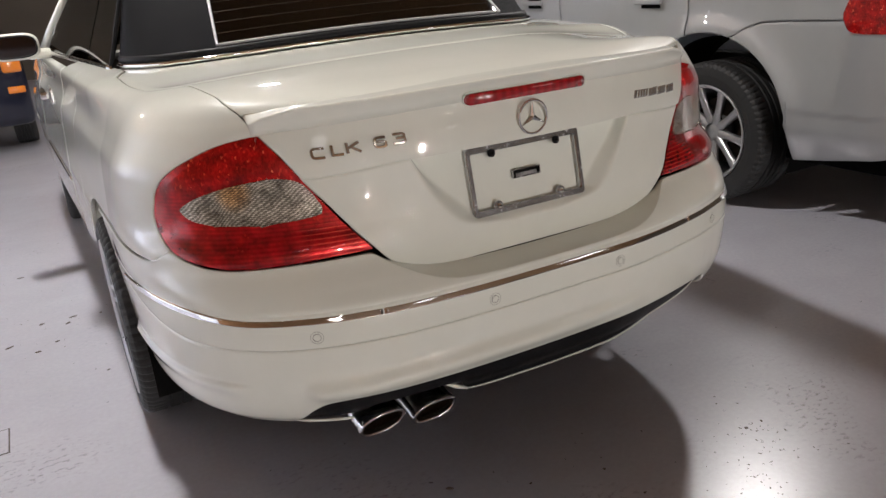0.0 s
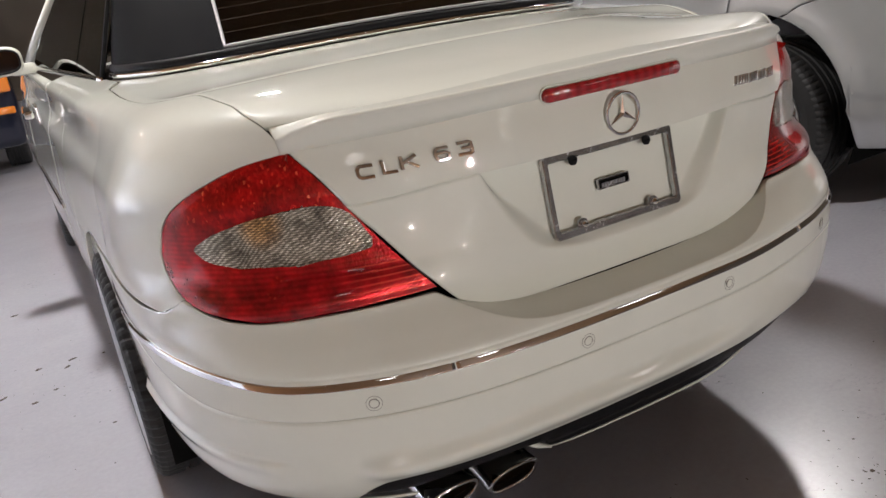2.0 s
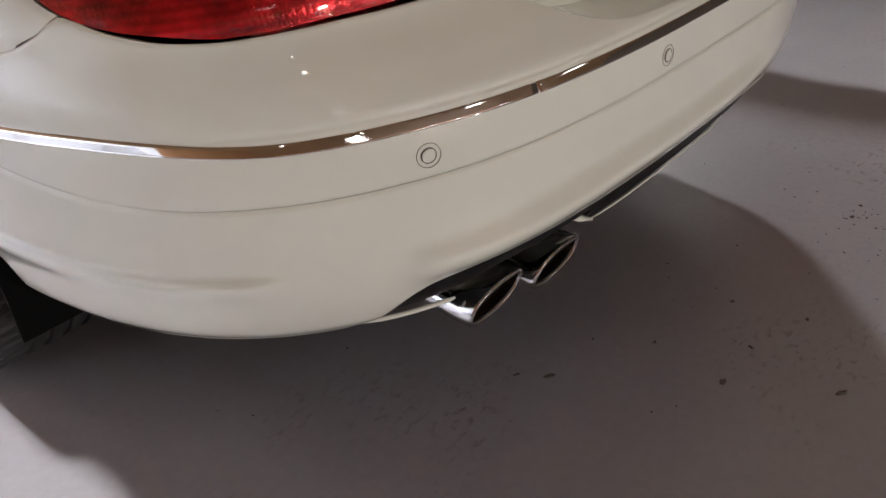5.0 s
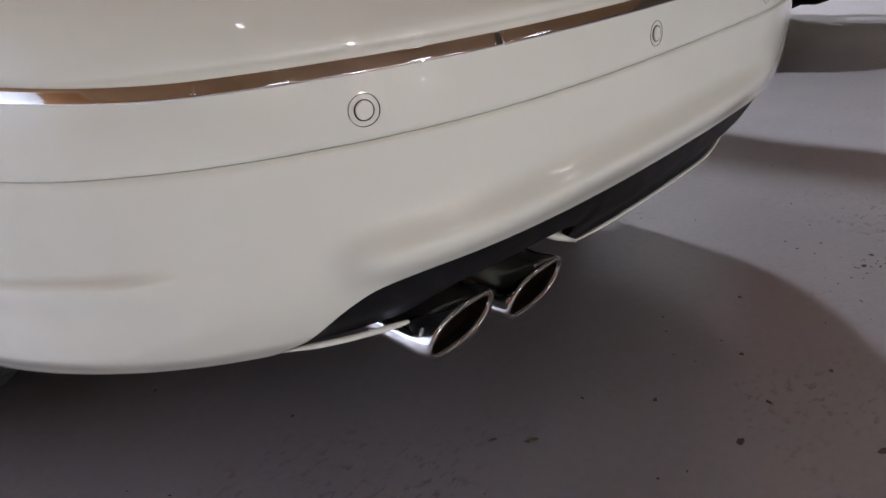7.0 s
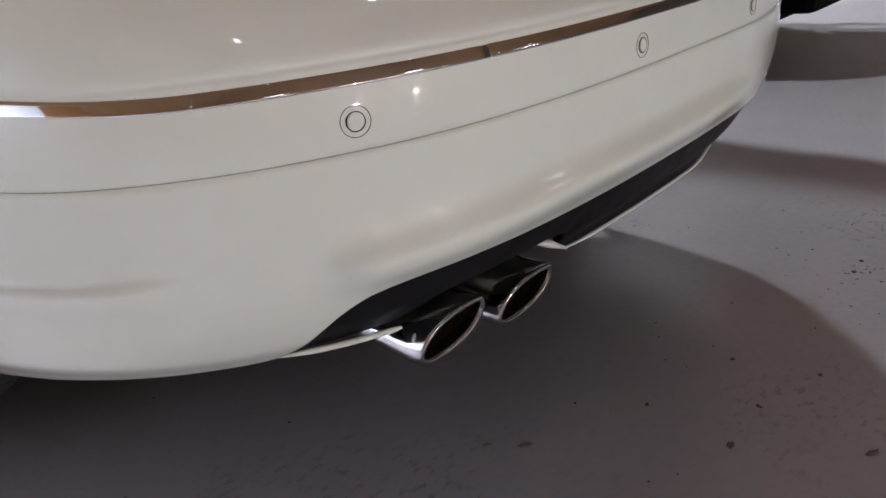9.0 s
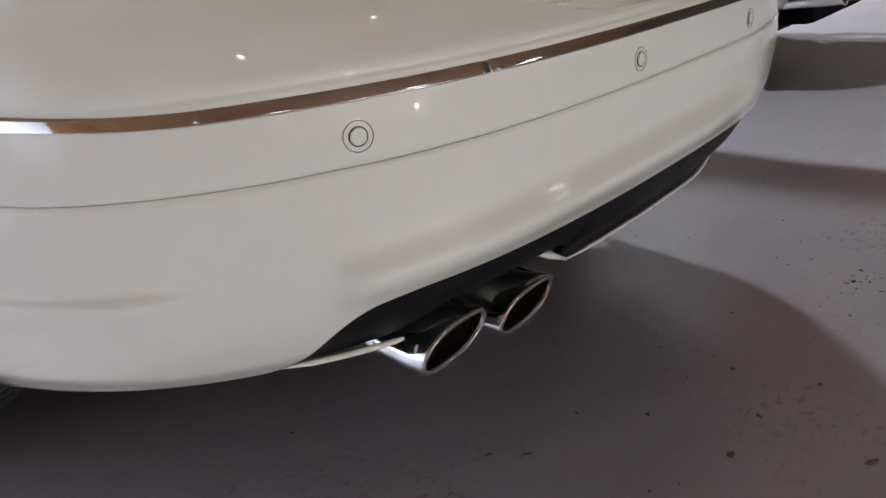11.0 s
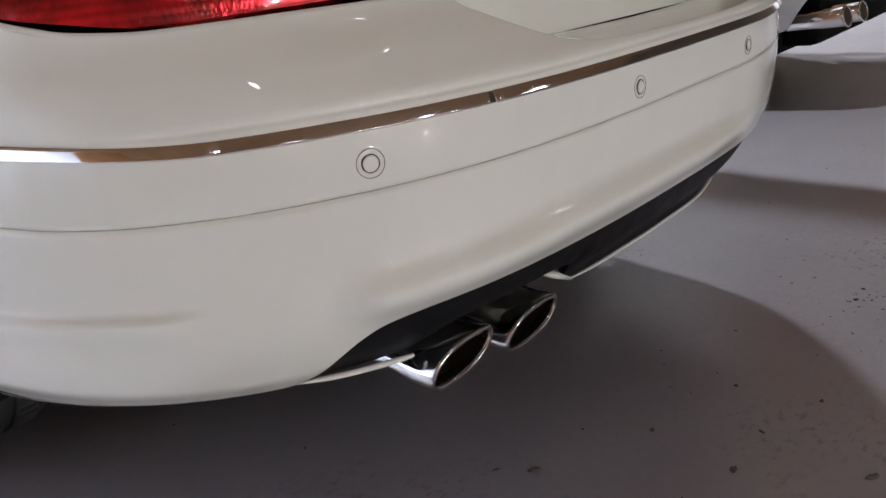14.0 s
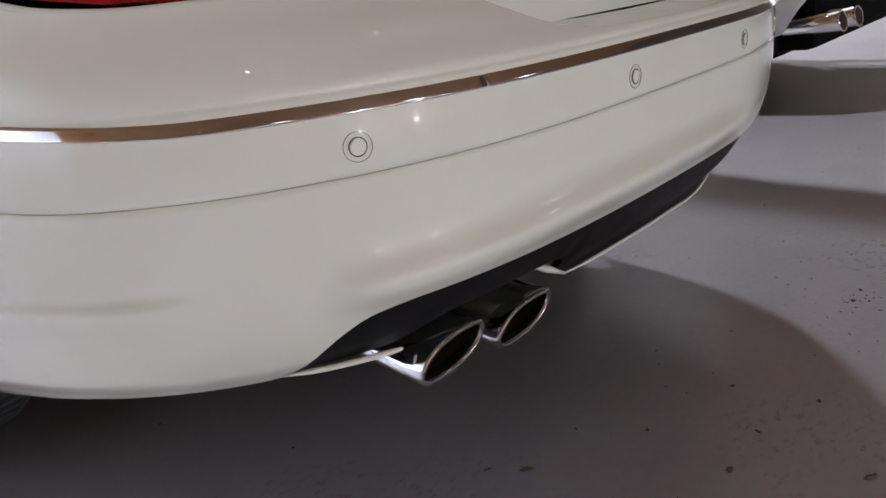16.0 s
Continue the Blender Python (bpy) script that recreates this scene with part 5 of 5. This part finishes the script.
# twin exhaust and the dark tail under the bumper
part("tail_valance", boxes([((3.0, .66, .42), (1.50, .40, .30))], bevel=.04), CAVITY, suv, "black plastic under the bumper")
for dx, dy, dz in ((0, 0, 0), (.10, -.03, .006)):
    px, py, pz = 2.22 + dx, .36 + dy, .384 + dz
    pth = [(px + .10, py + .80, pz - .05), (px + .05, py + .40, pz - .035), (px + .015, py + .14, pz - .012), (px, py, pz)]
    ex = pipe("tail_pipe", pth, .037, CHROME, suv, 20, label="round chrome tail pipe")
    mm = look((px, py, pz), (px - .03, py - .24, pz + .05))
    pipe("rim", [mm @ Vector((.037 * math.cos(q), .037 * math.sin(q), -.002)) for q in np.linspace(0, 2 * math.pi, 30)[:-1]], .0045, CHROME, ex, 8, True)
    part("bore", disc(.034, .004, mm @ Matrix.Translation((0, 0, -.002)), 24), SOOT, ex)

# ---------- dark car ahead ----------
dark = thing("dark_car", (-1.55, 8.4, 0), "dark navy car with amber turn signals, parked facing this way", "car")
bm = boxes([((-1.83, 8.6, .53), (1.72, 4.0, .56))], bevel=.09)
part("body", bm, NAVY, dark, "dark navy car body", True)
bm = boxes([((-1.83, 8.1, .90), (1.62, 2.0, .26))])
for v in bm.verts:
    if v.co.y < 8 and v.co.z > .8:
        v.co.z -= .10
bmesh.ops.bevel(bm, geom=list(bm.edges), offset=.06, segments=3, affect="EDGES")
part("hood", bm, NAVY, dark, "", True)
bm = boxes([((-1.83, 9.6, 1.15), (1.45, 2.2, .55))])
for v in bm.verts:
    if v.co.z > 1.2:
        v.co.y = 9.7 + (v.co.y - 9.6) * .62
        v.co.x = -1.83 + (v.co.x + 1.75) * .8
bmesh.ops.bevel(bm, geom=list(bm.edges), offset=.06, segments=3, affect="EDGES")
part("cabin", bm, GLASS_DARK, dark, "dark tinted cabin", True)
for sx in (-1, 1):
    cx = -1.83 + sx * .70
    part("turn_signal", boxes([((cx + sx * .06, 6.60, .80), (.16, .10, .15))], bevel=.025), AMBER, dark, "amber turn signal", True)
    part("headlight", boxes([((cx - sx * .13, 6.60, .80), (.20, .10, .15))], bevel=.025), CLEAR_LENS, dark, "clear headlight", True)
    part("side_marker", boxes([((cx + sx * .06, 6.585, .575), (.14, .05, .06))], bevel=.012), AMBER, dark, "small amber lamp", True)
    wheel(dark, -1.83 + sx * .74, 7.35, .31, .20, sx, .20, 5, False)
    wheel(dark, -1.83 + sx * .74, 9.9, .31, .20, sx, .20, 5, False)


# ---------- dirt on the floor ----------
def crumb_mesh(seed, size, stretch, angle):
    rng = random.Random(seed)
    k = 9
    rr = [size * (0.6 + 0.55 * rng.random()) for _ in range(k)]
    top, low = [], []
    for i in range(k):
        a = 2 * math.pi * i / k
        x, y = rr[i] * math.cos(a) * stretch, rr[i] * math.sin(a) / stretch
        X, Y = x * math.cos(angle) - y * math.sin(angle), x * math.sin(angle) + y * math.cos(angle)
        low.append((X, Y, 0.0002))
        top.append((X * 0.7, Y * 0.7, min(size * 0.35, 0.003) * (0.6 + 0.8 * rng.random())))
    return low + top, [tuple(k + i for i in range(k))] + [(i, (i + 1) % k, k + (i + 1) % k, k + i) for i in range(k)]


# larger flakes of dried mud: place, size, stretch, angle
FLAKES = [(-.27, .13, .011, 1.7, -.7), (-.12, -.11, .010, 1.3, .1), (-.04, -.27, .012, 1.7, -.6), (-.09, .03, .006, 1.2, .3), (-.01, -.11, .006, 1.3, .9),
          (.12, -.16, .006, 1.2, .2), (.10, -.03, .006, 1.1, 0), (.53, -.11, .008, 1.2, .4), (.59, -.11, .007, 1.3, 1.2), (-.30, .18, .006, 1.8, -.5),
          (-1.16, 2.06, .020, 1.4, .3), (-1.04, 2.06, .022, 1.8, .2), (-1.06, 2.0, .018, 1.5, .5), (-1.28, 1.89, .024, 2.0, .5), (-1.18, 1.77, .020, 1.6, .0),
          (-1.11, 1.83, .013, 1.5, .2), (-.96, 1.43, .011, 1.4, .1), (-.93, 2.03, .014, 1.3, .3), (-1.23, 2.78, .02, 1.8, .1), (-.99, 1.18, .006, 1.1, 0)]
for i, (x, y, size, st, an) in enumerate(FLAKES):
    v, f = crumb_mesh(100 + i, size * (.75 if x > -.9 else .5), st, an)
    ob = add_mesh("mud_flake", [(a + x, b + y, c) for a, b, c in v], f, DIRT, False)
    tagged(ob, "small dark flake of dried mud on the floor", "dirt", "mud flakes")
# loose grit, scattered in patches
rng = random.Random(7)
verts, faces = [], []
for cx, cy, spread, count in ((.52, -.16, .06, 55), (.38, -.29, .04, 30), (.75, .0, .22, 22), (.3, -.2, .45, 26), (-1.15, 1.9, .28, 60), (-1.2, 2.6, .5, 40), (1.0, -.3, .4, 25), (-.2, .0, .5, 22)):
    for _ in range(count):
        x, y = rng.gauss(cx, spread), rng.gauss(cy, spread)
        v, f = crumb_mesh(rng.random(), rng.uniform(.0008, .0030), rng.uniform(1, 1.7), rng.uniform(0, 3.1))
        o = len(verts)
        verts += [(a + x, b + y, c) for a, b, c in v]
        faces += [tuple(o + q for q in g) for g in f]
tagged(add_mesh("floor_grit", verts, faces, DIRT, False), "scattered dark grit and dirt on the floor", "dirt", kind="stuff")
# outline of a small cover let into the floor
cov = part("floor_cover", boxes([((-1.36, 1.12, .0005), (.15, .15, .003))], bevel=.001), FLOOR, None)
tagged(cov, "small square cover let into the floor", "cover", kind="structure")
for dx, dy, sx, sy in ((0, .0775, .16, .004), (0, -.0775, .16, .004), (.0775, 0, .004, .151), (-.0775, 0, .004, .151)):
    part("joint", boxes([((-1.36 + dx, 1.12 + dy, .0004), (sx, sy, .002))]), DIRT, cov)
